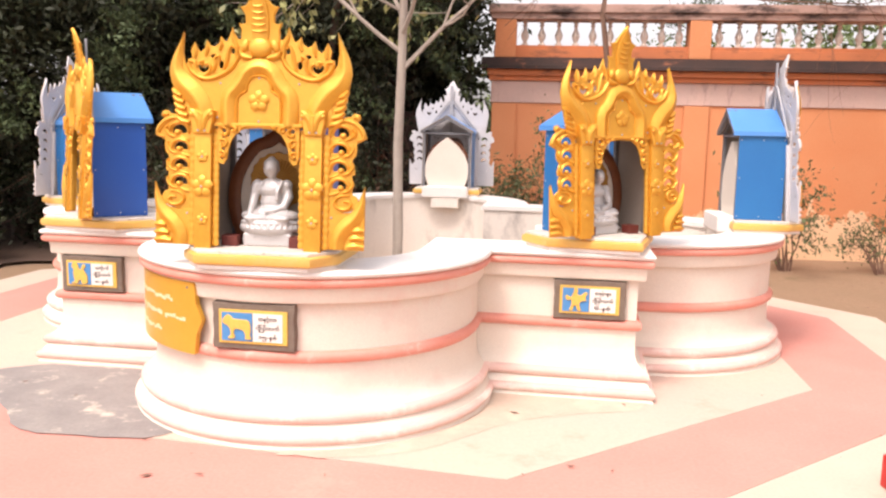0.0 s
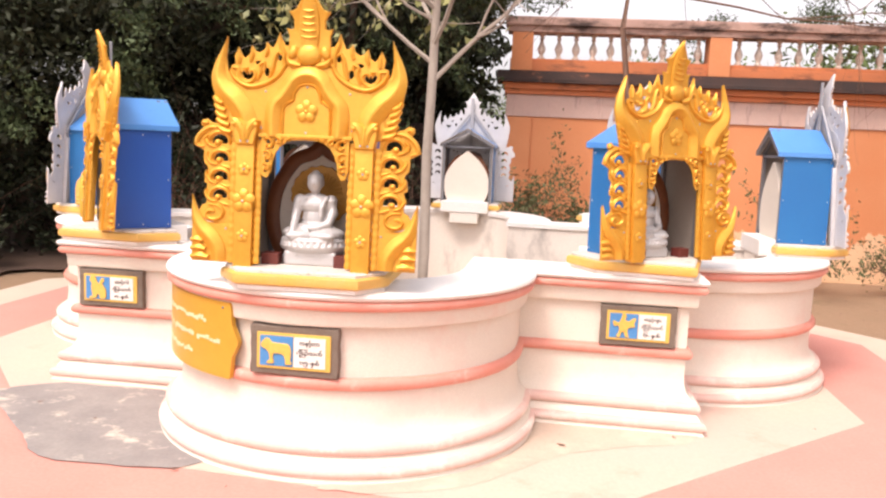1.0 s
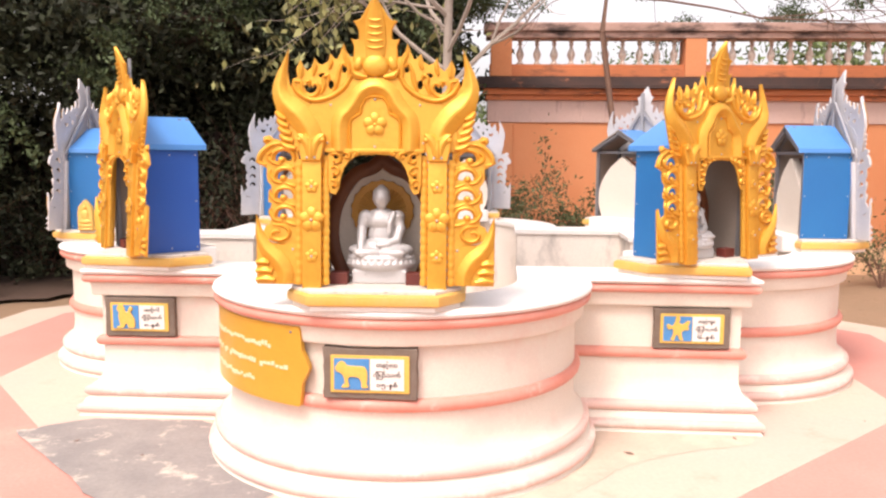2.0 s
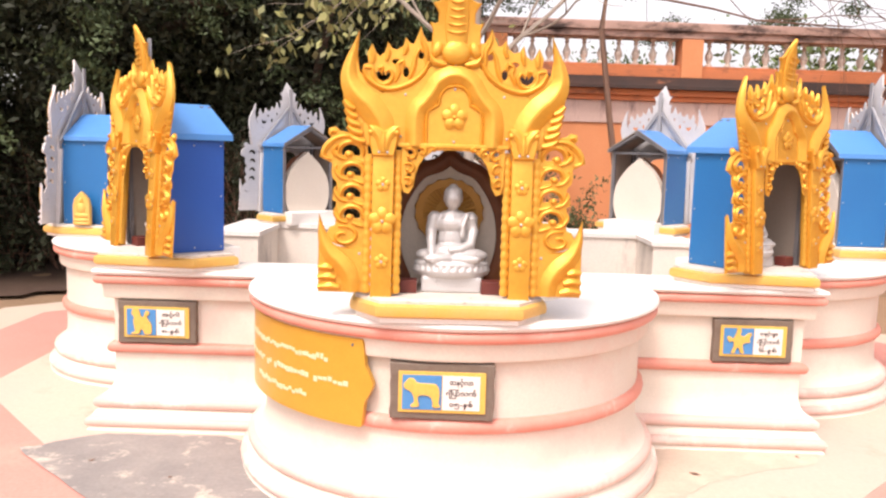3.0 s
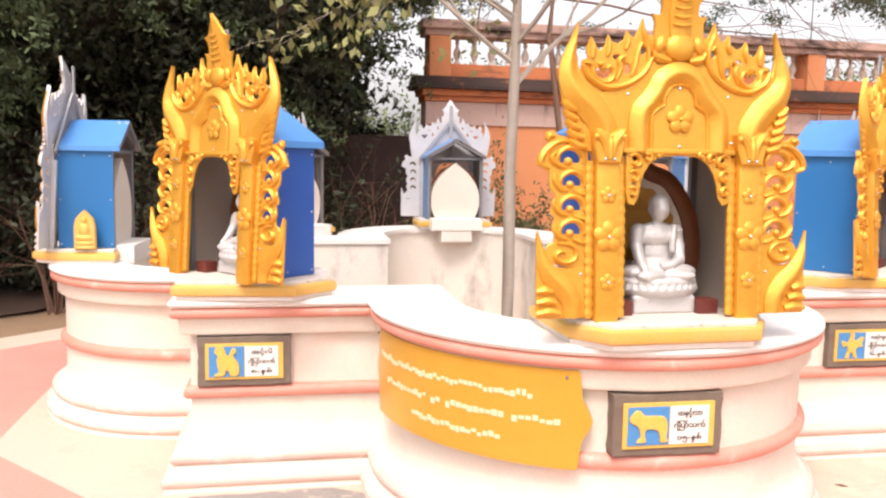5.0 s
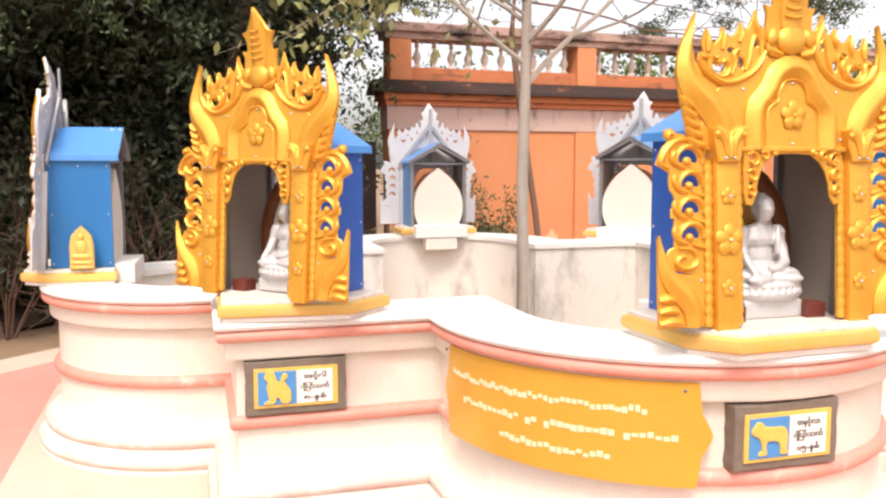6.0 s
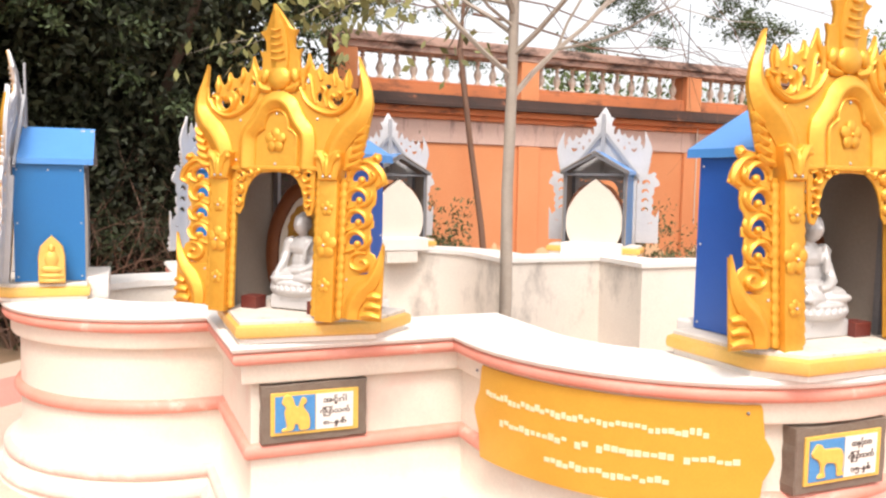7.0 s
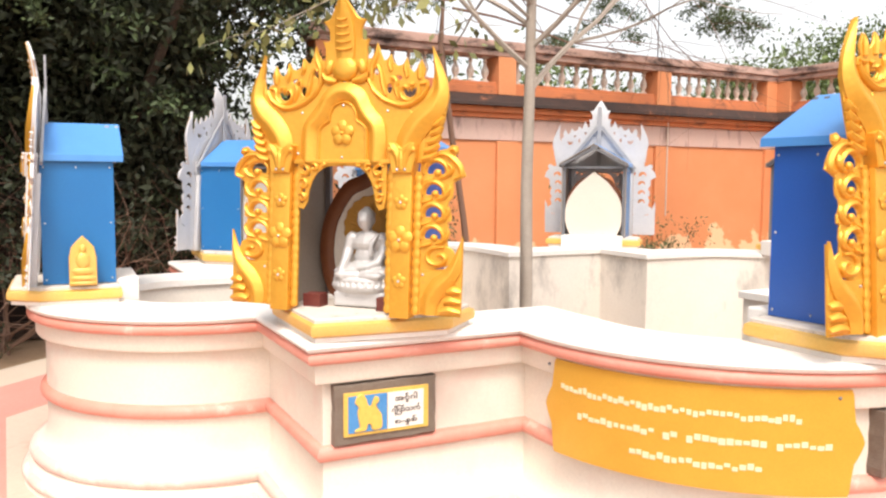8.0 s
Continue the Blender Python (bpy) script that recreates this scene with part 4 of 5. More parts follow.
def make_statue():
    """A seated figure on a lotus throne, one plain silver-painted mesh."""
    bm = bmesh.new()
    box(bm, -0.125, 0.125, -0.075, 0.085, 0.0, 0.065, 0.008)
    lathe(bm, [(0.12, 0.06), (0.155, 0.072), (0.165, 0.09), (0.15, 0.105), (0.158, 0.118), (0.15, 0.128)], 28, Matrix.Diagonal((1.0, 0.66, 1, 1)))
    for k in range(30):
        a = 2 * math.pi * k / 30
        ball(bm, 0.150 * math.cos(a), 0.099 * math.sin(a), 0.094, 0.0115, 0.0115, 0.02, None, 8, 6)
    for s in (-1, 1):                            # crossed legs
        ball(bm, s * 0.082, -0.02, 0.150, 0.072, 0.055, 0.030, Matrix.Rotation(s * 0.35, 4, "Z"))
        ball(bm, s * 0.05, -0.065, 0.142, 0.072, 0.03, 0.022, Matrix.Rotation(-s * 0.25, 4, "Z"))
        ball(bm, s * 0.075, 0.018, 0.304, 0.030, 0.028, 0.027)
        ball(bm, s * 0.0375, 0.012, 0.385, 0.004, 0.006, 0.017)
    ball(bm, 0, 0.015, 0.17, 0.10, 0.07, 0.035)
    ball(bm, 0, 0.022, 0.215, 0.066, 0.046, 0.07)
    ball(bm, 0, 0.018, 0.280, 0.080, 0.046, 0.046)
    ball(bm, 0, 0.02, 0.314, 0.062, 0.032, 0.024)
    tube(bm, [(0, 0.018, 0.31, 0.024), (0, 0.012, 0.36, 0.019)], 10)
    ball(bm, 0, 0.0, 0.386, 0.038, 0.042, 0.047)
    ball(bm, 0, 0.008, 0.407, 0.040, 0.042, 0.032)
    ball(bm, 0, 0.012, 0.436, 0.018, 0.018, 0.011)
    ball(bm, 0, -0.039, 0.384, 0.0055, 0.008, 0.012)
    tube(bm, [(-0.080, 0.015, 0.305, 0.026), (-0.088, 0.005, 0.25, 0.024), (-0.088, -0.03, 0.20, 0.02), (-0.086, -0.072, 0.165, 0.015), (-0.078, -0.092, 0.125, 0.01)], 10)
    tube(bm, [(0.078, 0.015, 0.305, 0.03), (0.086, 0.01, 0.245, 0.028), (0.074, -0.03, 0.195, 0.023), (0.03, -0.055, 0.18, 0.017), (-0.015, -0.06, 0.176, 0.013)], 10)
    tube(bm, [(0.062, -0.005, 0.325, 0.010), (0.042, -0.032, 0.275, 0.012), (0.04, -0.036, 0.225, 0.012)], 8)
    me = mesh_from(bm, "statue", SILVER)
    tmp = new("statue", me)
    r = tmp.modifiers.new("skin", "REMESH")
    r.mode, r.voxel_size = "VOXEL", 0.004
    sm = tmp.modifiers.new("soft", "SMOOTH")
    sm.factor, sm.iterations = 0.5, 2
    bpy.context.view_layer.update()
    out = bpy.data.meshes.new_from_object(tmp.evaluated_get(bpy.context.evaluated_depsgraph_get()))
    bpy.data.objects.remove(tmp)
    for p in out.polygons:
        p.use_smooth = True
    out.materials.clear()
    out.materials.append(SILVER)
    return out


lobe_shrine, corner_shrine = make_shrine(False), make_shrine(True)
BARE[0] = -0.5                     # the far ones show their unpainted edges
far_lobe_shrine, far_corner_shrine = make_shrine(False), make_shrine(True)
BARE[0] = 0.7
statue_mesh = make_statue()
placed = set()
for k, (x, y, turn, aside) in enumerate(((-0.052, -2.916, 2.2, 0.012), (1.91, -1.63, 36.3, -0.04), (3.32, 0.13, 92, 0), (2.03, 1.80, 135, 0), (0.13, 2.93, 180, 0), (-1.76, 1.83, 225, 0), (-3.10, 0.09, 268, 0), (-1.945, -1.615, 312, 0.03))):
    big, high = {0: (1.0, 0.98), 7: (0.985, 0.985)}.get(k, (0.95, 0.95))
    m = PLACE @ pose(x, y, TOP, 0, 0, turn)
    ms = m @ Matrix.Diagonal((big, big, high, 1))
    near = k in (0, 1, 7)
    proto = (lobe_shrine if near else far_lobe_shrine) if k % 2 == 0 else (corner_shrine if near else far_corner_shrine)
    if proto.name not in placed:
        ob = proto
        ob.matrix_basis = ms
        placed.add(proto.name)
    else:
        ob = copy_thing(proto, ms)
    tagged(ob, "small gold-fronted shrine with blue tin house on " + ("a round bay" if k % 2 == 0 else "a square corner bay"), "shrine", "shrines on the ring wall")
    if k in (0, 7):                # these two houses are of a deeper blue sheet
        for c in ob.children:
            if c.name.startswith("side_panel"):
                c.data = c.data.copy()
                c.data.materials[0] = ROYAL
    st = new("statue", statue_mesh)
    st.matrix_basis = m @ pose(aside, 0.165, 0.104 * high) @ Matrix.Diagonal((1.1, 1.1, 1.1, 1) if k == 0 else (0.98, 0.98, 0.97, 1))
    tagged(st, "silver painted seated figure on a lotus throne in a shrine", "statue", "statues in the shrines")


# ---- plaques and the sign ----
BEASTS = {
    "tiger": [(-0.085, 0.035), (-0.07, 0.055), (-0.055, 0.066), (-0.035, 0.06), (-0.02, 0.045), (0.03, 0.042), (0.065, 0.038), (0.08, 0.015), (0.082, -0.02), (0.078, -0.045), (0.086, -0.064), (0.052, -0.066), (0.05, -0.045), (0.04, -0.02), (0.015, -0.012), (-0.012, -0.014), (-0.018, -0.035), (-0.012, -0.062), (-0.05, -0.066), (-0.046, -0.052), (-0.036, -0.045), (-0.04, -0.015), (-0.055, 0.005), (-0.07, 0.012), (-0.082, 0.02)],
    "lion": [(-0.062, 0.05), (-0.055, 0.072), (-0.04, 0.085), (-0.02, 0.08), (-0.008, 0.06), (-0.002, 0.04), (0.012, 0.03), (0.02, 0.05), (0.032, 0.07), (0.05, 0.062), (0.048, 0.045), (0.036, 0.035), (0.045, 0.015), (0.062, -0.01), (0.066, -0.045), (0.06, -0.07), (0.02, -0.072), (0.012, -0.05), (-0.002, -0.045), (-0.012, -0.07), (-0.06, -0.074), (-0.058, -0.062), (-0.04, -0.055), (-0.046, -0.02), (-0.05, 0.01), (-0.045, 0.03)],
    "bird": [(-0.012, 0.08), (0.006, 0.08), (0.014, 0.06), (0.008, 0.042), (0.03, 0.03), (0.06, 0.052), (0.078, 0.046), (0.066, 0.018), (0.07, -0.004), (0.044, -0.008), (0.026, -0.02), (0.03, -0.05), (0.036, -0.072), (0.012, -0.068), (0.002, -0.04), (-0.012, -0.042), (-0.022, -0.072), (-0.044, -0.068), (-0.03, -0.035), (-0.034, 0.0), (-0.06, -0.004), (-0.072, 0.022), (-0.058, 0.03), (-0.036, 0.018), (-0.02, 0.042)],
}


DAYS = {       # the weekday, "planet's years", and their number
    "tiger": ("\u1010\u1014\u1004\u103a\u1039\u101c\u102c", "\u1002\u103c\u102d\u102f\u101f\u103a\u101e\u1000\u103a", "\u1041\u1045-\u1014\u103e\u1005\u103a"),
    "lion": ("\u1021\u1004\u103a\u1039\u1002\u102b", "\u1002\u103c\u102d\u102f\u101f\u103a\u101e\u1000\u103a", "\u1048-\u1014\u103e\u1005\u103a"),
    "bird": ("\u1010\u1014\u1004\u103a\u1039\u1002\u1014\u103d\u1031", "\u1002\u103c\u102d\u102f\u101f\u103a\u101e\u1000\u103a", "\u1046-\u1014\u103e\u1005\u103a"),
}


def lettering(words, width, height, place):
    """A line of letters as a flat mesh facing -y, fitted to a width and a height, its middle at place."""
    cu = bpy.data.curves.new("writing", "FONT")
    cu.body, cu.extrude, cu.offset, cu.resolution_u = words, 0.02, 0.012, 3
    tmp = bpy.data.objects.new("writing", cu)
    bpy.context.scene.collection.objects.link(tmp)
    bpy.context.view_layer.update()
    me = bpy.data.meshes.new_from_object(tmp.evaluated_get(bpy.context.evaluated_depsgraph_get()))
    bpy.data.objects.remove(tmp)
    co = np.empty(len(me.vertices) * 3)
    me.vertices.foreach_get("co", co)
    co = co.reshape(-1, 3)
    lo, hi = co.min(0), co.max(0)
    co -= (lo + hi) / 2
    co *= np.array([width / max(hi[0] - lo[0], 1e-6), height / max(hi[1] - lo[1], 1e-6), 0.05])
    me.vertices.foreach_set("co", np.stack([co[:, 0] + place[0], place[1] - co[:, 2], co[:, 1] + place[2]], 1).ravel())
    me.materials.clear()
    me.materials.append(INK)
    return me


def make_plaque(beast, m, label):
    """A day plaque: rough cement frame, yellow border, painted animal on blue, writing on white. x across, front -y."""
    W, H = 0.232, 0.127
    P = empty("plaque", m)
    rnd = random.Random(len(beast))
    rough = []
    for a, b in (((-W, -H), (W, -H)), ((W, -H), (W, H)), ((W, H), (-W, H)), ((-W, H), (-W, -H))):
        for k in range(8):
            t = k / 8
            rough.append((a[0] + (b[0] - a[0]) * t + rnd.uniform(-0.003, 0.003), a[1] + (b[1] - a[1]) * t + rnd.uniform(-0.003, 0.003)))
    part("cement_surround", plate(bmesh.new(), rough, -0.022, 0.10, 0.004), CEMENT, P, "rough grey cement surround")
    part("border", boxed(-0.194, 0.194, -0.030, -0.015, -0.093, 0.093, bevel=0.003), YELLOW, P)
    part("picture_panel", boxed(-0.176, -0.002, -0.034, -0.02, -0.078, 0.078), PLAQUEBLUE, P, "blue painted panel")
    part("text_panel", boxed(0.002, 0.168, -0.034, -0.02, -0.078, 0.078), PLAQUEWHITE, P, "white painted panel")
    bm = plate(bmesh.new(), [(0.96 * p[0] - 0.089, p[1]) for p in spline(BEASTS[beast] + BEASTS[beast][:1], 3)[:-1]], -0.042, -0.03, 0.003)
    part("animal_relief", bm, YELLOW, P, "yellow painted animal in low relief")
    for row, (words, w, h) in enumerate(zip(DAYS[beast], (0.105, 0.135, 0.105), (0.042, 0.042, 0.038))):
        part("writing", lettering(words, w, h, (0.085, -0.0365, 0.048 - 0.05 * row)), None, P, "row of black writing")
    tagged(P, label, "plaque", "day plaques on the ring wall")


PZ = 0.698
make_plaque("tiger", PLACE @ pose(-0.07, -(LOBES[0][1] + ROUND) + 0.012, PZ), "painted plaque with a yellow tiger on blue, in rough cement")
make_plaque("lion", PLACE @ pose(-1.79, -HALF_Y, PZ), "painted plaque with a yellow lion on blue, in rough cement")
make_plaque("bird", PLACE @ pose(1.75, -HALF_Y, PZ), "painted plaque with a yellow winged beast on blue, in rough cement")


def curved(u, z, r):
    """A place on the front lobe: u degrees to the right of its middle, at radius r."""
    a = radians(u)
    return (LOBES[0][0] + r * math.sin(a), -LOBES[0][1] - r * math.cos(a), z)


def curved_sheet(bm, u_lo, u_hi, lo, hi, r0, r1, n=40):
    rows = []
    for k in range(n + 1):
        t = k / n
        u = u_lo + (u_hi - u_lo) * t
        a, b = lo(t), hi(t)
        rows.append([bm.verts.new(curved(u, z, r)) for z, r in ((a, r1), (b, r1), (b, r0), (a, r0))])
    for p, q in zip(rows, rows[1:]):
        for i in range(4):
            j = (i + 1) % 4
            bm.faces.new((p[i], p[j], q[j], q[i]))
    bm.faces.new(rows[0])
    bm.faces.new(rows[-1])
    return bm


def edge(t, top):
    """The sign's outline: straight with pointed ogee ends."""
    d = min(t, 1 - t)
    if d < 0.034:
        part_ = 0.02 + 0.42 * (d / 0.034) ** 0.8
    else:
        part_ = min(1.0, 0.44 + 0.56 * ((d - 0.034) / 0.008) ** 0.5)
    half = 0.203 * part_
    return 0.712 + (half if top else -half)


sign = empty("sign_board", PLACE)
tagged(sign, "curved gold sheet sign with white writing on the wall", "sign")
bd = part("board", curved_sheet(bmesh.new(), -87, -18.5, lambda t: edge(t, False), lambda t: edge(t, True), ROUND + 0.012, ROUND + 0.042, 200), SIGNGOLD, sign)
rnd = random.Random(11)
for row, (u0, u1, z, n) in enumerate(((-82, -31, 0.80, 40), (-77, -25, 0.70, 34), (-64, -38, 0.605, 18))):
    for word in range(n):
        if row == 1 and word in (12, 15, 26):
            continue
        u = u0 + (u1 - u0) * (word + 0.5) / n
        w = (u1 - u0) / n * rnd.uniform(0.34, 0.46)
        h = rnd.uniform(0.007, 0.0135)
        dz = rnd.uniform(-0.007, 0.009)
        bm = curved_sheet(bmesh.new(), u - w, u + w, lambda t: z + dz - h, lambda t: z + dz + h, ROUND + 0.040, ROUND + 0.0445, 3)
        part("writing", bm, SIGNINK, bd)
for u in (-86, -24):
    part("nail", ball(bmesh.new(), *curved(u, 0.885, ROUND + 0.043), 0.007, 0.007, 0.007), IRON, bd)

# a small gold votive tablet leaning by the side panel of the shrine on the west bay
bm = plate(bmesh.new(), [(-0.085, 0), (0.085, 0), (0.085, 0.16), (0.07, 0.22), (0.035, 0.255), (0, 0.285), (-0.035, 0.255), (-0.07, 0.22), (-0.085, 0.16)], -0.02, 0.03, 0.008)
for x, z, rx, rz in ((0, 0.21, 0.022, 0.026), (0, 0.145, 0.045, 0.05), (0, 0.085, 0.07, 0.022), (0, 0.045, 0.078, 0.016), (0, 0.016, 0.08, 0.012)):
    ball(bm, x, -0.02, z, rx, 0.022, rz)
m = PLACE @ pose(-3.10, 0.09, TOP, 0, 0, 268) @ pose(0.385, 0.235, 0.098, 0, 0, 90) @ Matrix.Diagonal((0.78, 0.8, 0.9, 1))
tab = part("votive_tablet", bm, GOLDRIM, smooth=True, m=m)
tagged(tab, "small gold arched votive tablet beside a blue shrine", "votive tablet")


# ---- trees ----
def leaf_mesh(name, centres, sizes, rng, material, droop=0.3, aspect=0.4, fold=False):
    """Many small leaves, each a bent quad of its own, at the given places."""
    n = len(centres)
    d = rng.normal(size=(n, 3))
    d[:, 2] -= droop
    d /= np.linalg.norm(d, axis=1)[:, None]
    e = np.cross(d, rng.normal(size=(n, 3)))
    e /= np.linalg.norm(e, axis=1)[:, None] + 1e-9
    s = sizes[:, None]
    c = centres
    v = np.stack([c - d * s, c + e * s * aspect, c + d * s, c - e * s * aspect], 1).reshape(-1, 3)
    f = np.arange(4 * n).reshape(-1, 4)
    me = bpy.data.meshes.new(name)
    me.vertices.add(4 * n)
    me.vertices.foreach_set("co", v.ravel())
    me.loops.add(4 * n)
    me.loops.foreach_set("vertex_index", f.ravel())
    me.polygons.add(n)
    me.polygons.foreach_set("loop_start", np.arange(0, 4 * n, 4))
    me.update()
    me.materials.append(material)
    return me


def limbs(bm, rng, start, way, length, radius, depth, tips, up=0.15, spread=0.7, wobble=0.25, kids=(2, 4)):
    pts, p, d = [], Vector(start), Vector(way).normalized()
    n = 5
    for k in range(n + 1):
        pts.append((*p, radius * (1 - 0.5 * k / n)))
        d = (d + Vector(rng.normal(size=3)) * wobble * 0.35 + Vector((0, 0, up * 0.2))).normalized()
        p = p + d * length / n
        if depth == 0 or k >= 3:
            tips.append(tuple(p))
    tube(bm, pts, 7 if radius > 0.03 else 5)
    if depth > 0:
        for _ in range(rng.integers(*kids)):
            k = rng.integers(2, n + 1)
            q = pts[k]
            w = d + Vector(rng.normal(size=3)) * spread
            limbs(bm, rng, q[:3], w, length * rng.uniform(0.55, 0.8), q[3] * 0.65, depth - 1, tips, up, spread, wobble, kids)


def make_tree(name, label, base, height, radius, seed, leaves, leaf_size, material, bark, crown=(3.0, 3.0, 2.6), crown_z=None, clump=0.55, depth=3, low=0.3, tips_of=None):
    rng = np.random.default_rng(seed)
    T = empty(name, pose(*base))
    bm, tips = bmesh.new(), []
    limbs(bm, rng, (0, 0, -0.1), (rng.normal() * 0.08, rng.normal() * 0.08, 1), height * 0.5, radius, depth, tips, 0.3, 0.75)
    part("trunk", bm, bark, T, smooth=True)
    # clumps fill an uneven crown
    cz = crown_z or height * 0.62
    n_c = 230
    dirs = rng.normal(size=(n_c, 3))
    dirs /= np.linalg.norm(dirs, axis=1)[:, None]
    rad = rng.uniform(0.25, 1.0, n_c) ** 0.5 * rng.uniform(0.75, 1.12, n_c)
    cent = dirs * rad[:, None] * np.array(crown) + np.array([0, 0, cz])
    cent = cent[cent[:, 2] > low]
    tp = np.array(tips)
    cent = np.vstack([cent, tp[rng.integers(0, len(tp), 40)]])
    weight = rng.uniform(0.3, 1.6, len(cent))
    pick = rng.choice(len(cent), leaves, p=weight / weight.sum())
    off = rng.normal(size=(leaves, 3)) * np.array([clump, clump, clump * 0.6]) * 0.6
    me = leaf_mesh("crown", cent[pick] + off, rng.uniform(0.5, 1.2, leaves) * leaf_size, rng, material, 0.5)
    part("crown", me, None, T)
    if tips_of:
        # feathery sprays that reach out of the crown and droop, paler than its leaves
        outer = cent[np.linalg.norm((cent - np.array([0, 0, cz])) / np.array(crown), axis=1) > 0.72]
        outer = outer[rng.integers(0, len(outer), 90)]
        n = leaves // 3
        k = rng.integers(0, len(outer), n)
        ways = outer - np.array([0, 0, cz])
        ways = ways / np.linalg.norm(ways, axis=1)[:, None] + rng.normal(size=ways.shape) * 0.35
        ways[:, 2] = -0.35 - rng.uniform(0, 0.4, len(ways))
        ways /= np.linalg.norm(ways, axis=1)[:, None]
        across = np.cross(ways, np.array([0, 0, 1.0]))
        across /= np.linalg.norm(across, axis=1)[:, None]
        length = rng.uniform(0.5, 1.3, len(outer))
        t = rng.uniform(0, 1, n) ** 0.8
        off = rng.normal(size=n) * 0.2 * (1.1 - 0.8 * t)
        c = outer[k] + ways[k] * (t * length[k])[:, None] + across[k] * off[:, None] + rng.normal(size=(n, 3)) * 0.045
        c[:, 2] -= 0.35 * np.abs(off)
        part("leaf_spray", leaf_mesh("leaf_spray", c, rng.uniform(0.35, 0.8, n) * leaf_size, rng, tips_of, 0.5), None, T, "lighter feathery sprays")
    tagged(T, label, "tree")
    return T


for k, (x, y, h, r, cx, n) in enumerate((
        (-10.2, 9.5, 8.0, 0.22, 2.9, 17000), (-8.0, 11.8, 8.5, 0.25, 3.1, 20000), (-6.2, 13.2, 9.0, 0.28, 2.9, 22000), (-4.7, 14.6, 8.5, 0.24, 2.15, 24000),
        (-3.5, 12.6, 7.4, 0.16, 1.3, 13000), (-12.5, 13.0, 9.0, 0.26, 3.2, 13000), (-2.95, 16.5, 9.0, 0.2, 1.5, 9000), (-8.5, 17.0, 10.0, 0.3, 3.6, 15000), (-5.2, 18.5, 10.0, 0.3, 3.1, 15000))):
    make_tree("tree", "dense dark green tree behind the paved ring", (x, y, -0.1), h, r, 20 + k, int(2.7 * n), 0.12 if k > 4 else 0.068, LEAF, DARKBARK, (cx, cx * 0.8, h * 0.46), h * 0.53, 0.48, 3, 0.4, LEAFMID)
# beyond the wall
for k, (x, y, h, cx, n) in enumerate(((11.5, 23.0, 4.4, 2.6, 14000), (16.5, 24.0, 4.9, 3.2, 16000), (21.0, 22.0, 7.2, 3.5, 24000), (5.6, 18.0, 4.5, 2.0, 3500), (3.0, 26.0, 4.6, 3.0, 7000), (-1.8, 30.0, 3.4, 3.0, 7000), (14.0, 19.5, 5.0, 2.2, 14000), (18.5, 17.0, 6.8, 3.0, 24000))):
    make_tree("tree", "light green tree beyond the boundary wall", (x, y, -0.1), h, 0.2, 60 + k, n, 0.1, LEAFLIGHT, DARKBARK, (cx, cx * 0.8, h * 0.35), h * 0.66, 0.7, 2, 1.5)


def make_central_tree():
    rng = np.random.default_rng(4)
    T = empty("young_tree", pose(-1.015, 7.67, 0.05))
    bm, tips = bmesh.new(), []
    main = [(0, 0, 0, 0.052), (0.01, 0, 0.8, 0.047), (0.0, 0.0, 1.6, 0.043), (0.02, 0.01, 2.3, 0.039), (0.03, 0.02, 3.0, 0.034), (0.06, 0.0, 3.8, 0.026), (0.1, 0, 4.6, 0.015)]
    tube(bm, main, 10)
    for z, a, l, r in ((2.25, 10, 1.3, 0.024), (2.4, 170, 1.25, 0.022), (2.55, -60, 1.3, 0.022), (2.7, 120, 1.2, 0.02), (2.85, 215, 1.5, 0.024), (3.0, 40, 1.3, 0.02), (3.2, -110, 1.4, 0.02), (3.3, 160, 1.4, 0.02), (3.6, 300, 1.2, 0.018), (3.8, 80, 1.1, 0.016)):
        limbs(bm, rng, (0.02, 0.01, z), (math.cos(radians(a)), math.sin(radians(a)), 0.75), l, r, 2, tips, 0.0, 0.55, 0.3, (2, 4))
    for z, d, l in ((2.75, (-1, -0.12, 0.35), 1.3), (2.9, (-1, 0.35, 0.25), 1.3), (3.0, (-0.9, -0.5, 0.2), 1.3)):
        limbs(bm, rng, (0.02, 0.01, z), d, l, 0.014, 2, tips, 0.0, 0.45, 0.3, (2, 4))
    part("trunk", bm, BARK, T, "pale grey bark", smooth=True)
    tp = np.array(tips)
    tp = tp[(tp[:, 0] < 0.5)]
    n = 1300
    c = tp[rng.integers(0, len(tp), n)] + rng.normal(size=(n, 3)) * 0.09 - np.array([0, 0, 0.05])
    part("crown", leaf_mesh("crown", c, rng.uniform(0.035, 0.065, n), rng, LEAFBIG, 1.5, 0.5), None, T, "sparse yellowing leaves")
    tagged(T, "young bare tree with a pale straight trunk inside the ring", "tree")


make_central_tree()


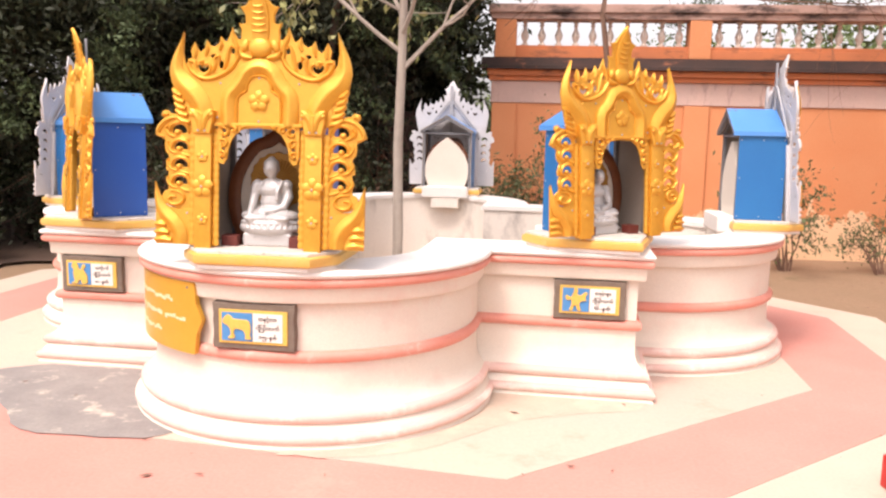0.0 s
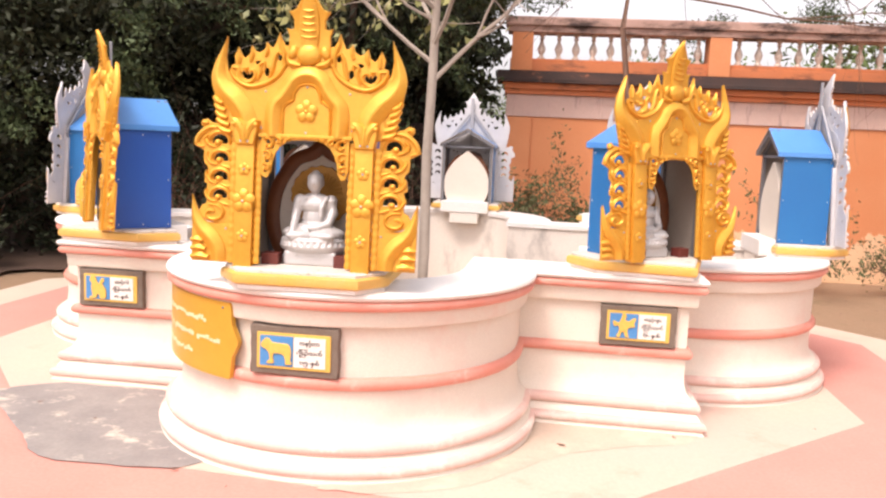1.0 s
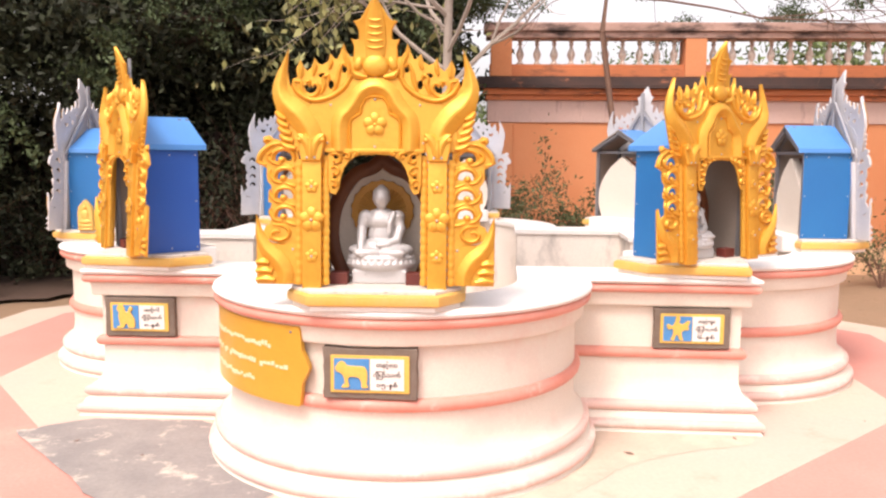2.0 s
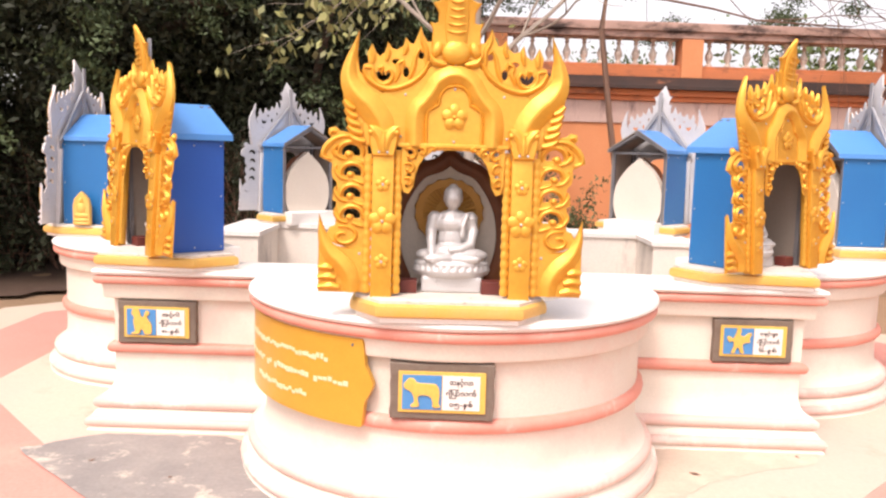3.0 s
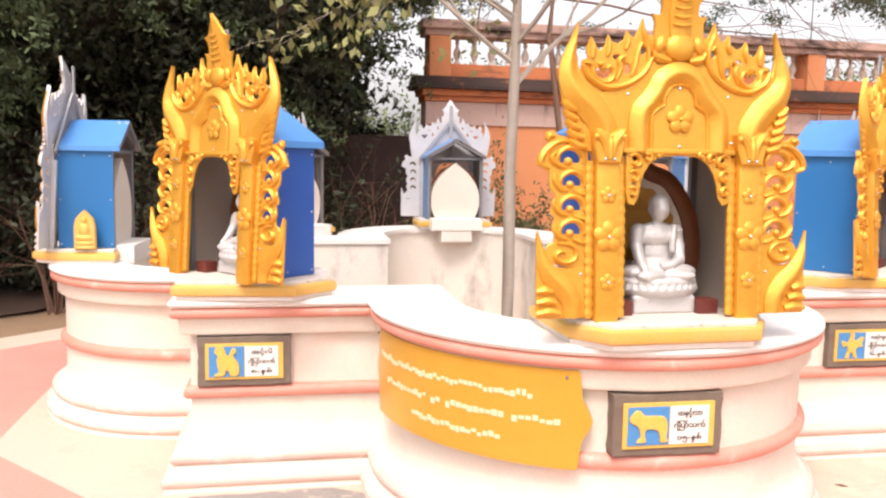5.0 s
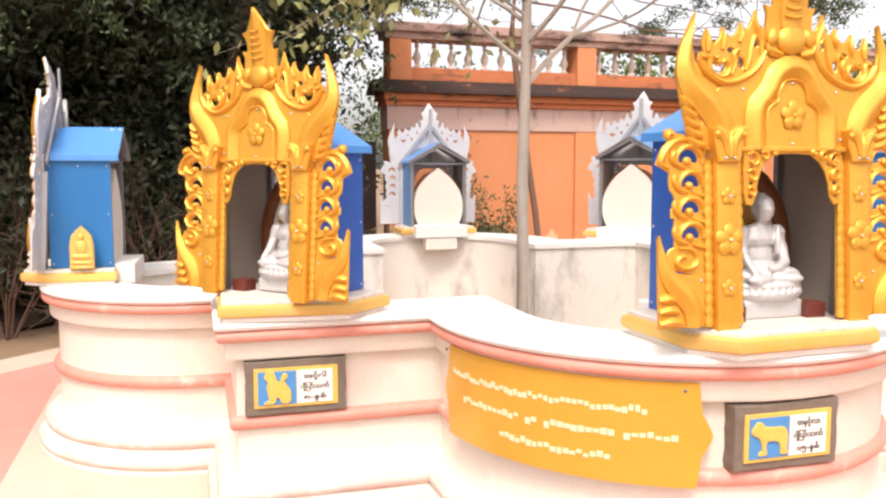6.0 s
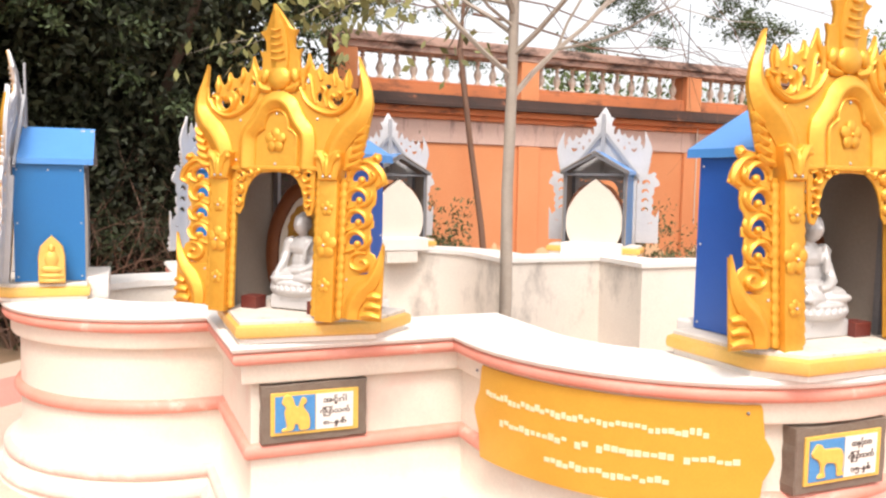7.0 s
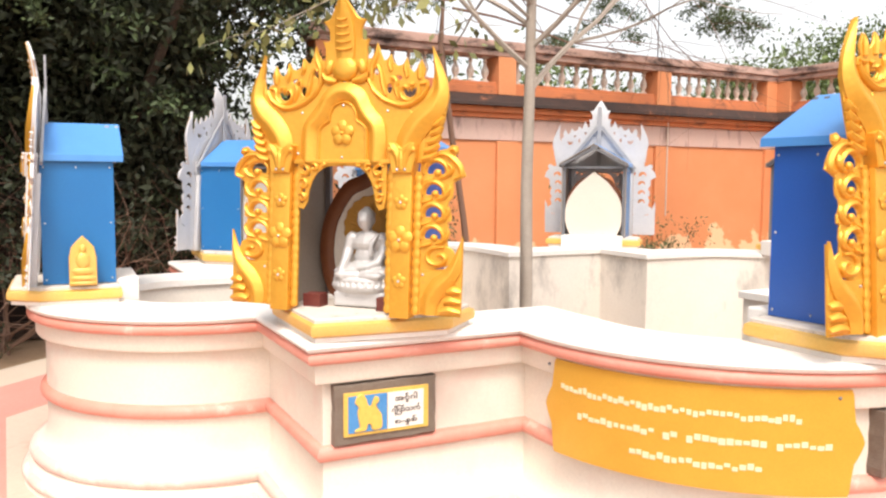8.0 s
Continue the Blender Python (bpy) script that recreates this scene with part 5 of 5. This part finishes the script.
def make_hanging_tree():
    """A thin dark leaning tree by the wall, with feathery hanging sprays over it."""
    rng = np.random.default_rng(9)
    T = empty("leaning_tree", pose(1.1, 12.85, -0.1))
    bm, tips = bmesh.new(), []
    tube(bm, [(0.1, 0, 0, 0.052), (-0.05, 0, 1.2, 0.047), (-0.25, 0, 2.4, 0.043), (-0.42, 0, 3.6, 0.04), (-0.3, 0.1, 4.8, 0.036), (0.3, 0.2, 6.0, 0.03)], 8)
    for z, a, l, r in ((4.1, 0, 3.4, 0.02), (4.2, 200, 2.0, 0.016), (4.5, -20, 3.8, 0.02), (4.8, 15, 3.8, 0.018), (4.9, 60, 3.0, 0.016), (4.4, -35, 3.0, 0.016), (4.3, 20, 3.6, 0.016)):
        limbs(bm, rng, (-0.2, 0.1, z), (math.cos(radians(a)), math.sin(radians(a)), 0.12), l, r, 2, tips, -0.1, 0.45, 0.3, (3, 5))
    part("trunk", bm, TWIG, T, smooth=True)
    tp = np.array(tips)
    tp = tp[(tp[:, 2] > 3.95) & (tp[:, 0] < 3.7)]
    n = 42000
    along = rng.uniform(0, 1, n)             # each spray hangs out and down from its twig
    k = rng.integers(0, len(tp), n)
    way = np.stack([np.cos(1.7 * k), np.sin(1.7 * k), np.full(n, -0.55)], 1)
    c = tp[k] + way * (0.42 * along)[:, None] + rng.normal(size=(n, 3)) * np.array([0.09, 0.09, 0.05])
    part("crown", leaf_mesh("crown", c, rng.uniform(0.02, 0.045, n), rng, LEAFMID, 0.4, 0.3), None, T, "feathery small leaves")
    tagged(T, "thin dark leaning tree with feathery sprays before the wall", "tree")


make_hanging_tree()


def make_shrub(label, base, h, w, seed, n, size, leaf=SHRUB):
    rng = np.random.default_rng(seed)
    T = empty("shrub", pose(*base))
    bm, tips = bmesh.new(), []
    for k in range(9):
        a = rng.uniform(0, 2 * math.pi)
        limbs(bm, rng, (0.05 * math.cos(a), 0.05 * math.sin(a), -0.05), (w / h * math.cos(a) * rng.uniform(0.3, 1), w / h * math.sin(a) * rng.uniform(0.3, 1), 1), h * rng.uniform(0.45, 0.7), 0.014, 2, tips, 0.0, 0.5, 0.3, (2, 4))
    part("branchwork", bm, TWIG, T)
    tp = np.array(tips)
    c = tp[rng.integers(0, len(tp), n)] + rng.normal(size=(n, 3)) * 0.06
    part("foliage", leaf_mesh("foliage", c, rng.uniform(0.5, 1.2, n) * size, rng, leaf, 0.2, 0.4), None, T)
    tagged(T, label, "shrub")


make_shrub("dry olive shrub at the foot of the orange wall", (3.35, 12.5, -0.06), 1.4, 0.5, 1, 1800, 0.04)
make_shrub("dry olive shrub growing on bare earth by the wall", (4.6, 12.5, -0.06), 1.0, 0.8, 2, 900, 0.035)
make_shrub("green shrub before the orange wall", (-0.35, 12.3, -0.06), 1.5, 0.6, 3, 3000, 0.04)
for k, (x, y) in enumerate(((-2.3, 12.6), (-3.1, 12.2), (-3.9, 11.8), (-4.6, 11.4), (-5.4, 11.2))):
    make_shrub("dark leafy undergrowth before a low wall", (x, y, -0.1), 2.0 + 0.2 * (k % 3), 0.9, 70 + k, 1500, 0.05, LEAF)
make_shrub("green shrub before the orange wall", (0.2, 12.5, -0.06), 1.1, 0.6, 4, 1800, 0.04)
rng = np.random.default_rng(33)
for k in range(14):
    a = radians(rng.uniform(125, 200))
    r = rng.uniform(6.3, 8.5)
    make_shrub("low dark undergrowth at the edge of the trees", (-1.07 + r * math.cos(a), 7.97 + r * math.sin(a), -0.1), rng.uniform(0.9, 1.9), 1.0, 40 + k, 2000, 0.055, LEAF)


# ---- small things ----
rng = np.random.default_rng(77)
for k, (x, y) in enumerate(((-4.6, 11.6), (-3.2, 11.9), (-2.4, 12.2), (-3.9, 11.8))):
    bm, tips = bmesh.new(), []
    for _ in range(5):
        a = rng.uniform(0, 2 * math.pi)
        limbs(bm, rng, (0, 0, 0.0), (math.cos(a), math.sin(a), 0.6), 1.3, 0.018, 2, tips, 0.0, 0.5, 0.3, (2, 4))
    tagged(part("dry_branch", bm, TWIG, m=pose(x, y, -0.05)), "heap of bare brown dead branches under the trees", "dry branches", kind="stuff")
n = 420
ang, rad = rng.uniform(0, 2 * math.pi, n), rng.uniform(4.9, 9.0, n)
c = np.stack([-1.07 + rad * np.cos(ang), 7.6 + rad * np.sin(ang), np.full(n, 0.0)], 1)
few = np.stack([rng.uniform(-3.6, 2.6, 40), rng.uniform(3.9, 6.4, 40), np.full(40, GROUND + 0.004)], 1)
c = np.vstack([c, few])
lit = leaf_mesh("leaf_litter", c, rng.uniform(0.012, 0.04, len(c)), rng, TWIG, 0.0, 0.5)
co = np.empty(len(lit.vertices) * 3)
lit.vertices.foreach_get("co", co)
co = co.reshape(-1, 3)
base = np.repeat(c[:, 2], 4)
co[:, 2] = base + 0.25 * np.abs(co[:, 2] - base) + 0.002
lit.vertices.foreach_set("co", co.ravel())
tagged(part("leaf_litter", lit, None), "scattered brown dead leaves on the ground", "dead leaves", kind="stuff")


tagged(part("red_block", boxed(-0.16, 0.16, -0.12, 0.12, 0, 0.17, bevel=0.012), RED, m=pose(2.42, 4.78, GROUND - 0.004, 0, 0, 20)), "low red painted block standing on the pink path", "block")


def make_cable(a, b, sag, r, label):
    bm = bmesh.new()
    A, B = Vector(a), Vector(b)
    tube(bm, [(*(A.lerp(B, t) - Vector((0, 0, sag * 4 * t * (1 - t)))), r) for t in (k / 20 for k in range(21))], 5)
    tagged(part("cable", bm, IRON), label, "cable")


make_cable((-2.0, 19.0, 7.2), (24.0, 17.0, 8.2), 0.5, 0.012, "thin black overhead cable against the sky")
make_cable((-2.0, 19.2, 6.6), (24.0, 17.4, 7.4), 0.6, 0.012, "thin black overhead cable against the sky")
tagged(part("rod", tube(bmesh.new(), [(0, 0, 0, 0.014), (0, 0, 1.1, 0.008)], 6), IRON, m=WALLM @ pose(3.48, 0.17, 4.06)), "thin iron rod standing on the balustrade", "rod")
tagged(part("conduit", tube(bmesh.new(), [(0, 0, 1.2, 0.012), (0, 0, 3.0, 0.012)], 6), BALUSTER, m=WALLM @ pose(3.55, -0.075, 0)), "thin pale conduit down the orange wall", "conduit")
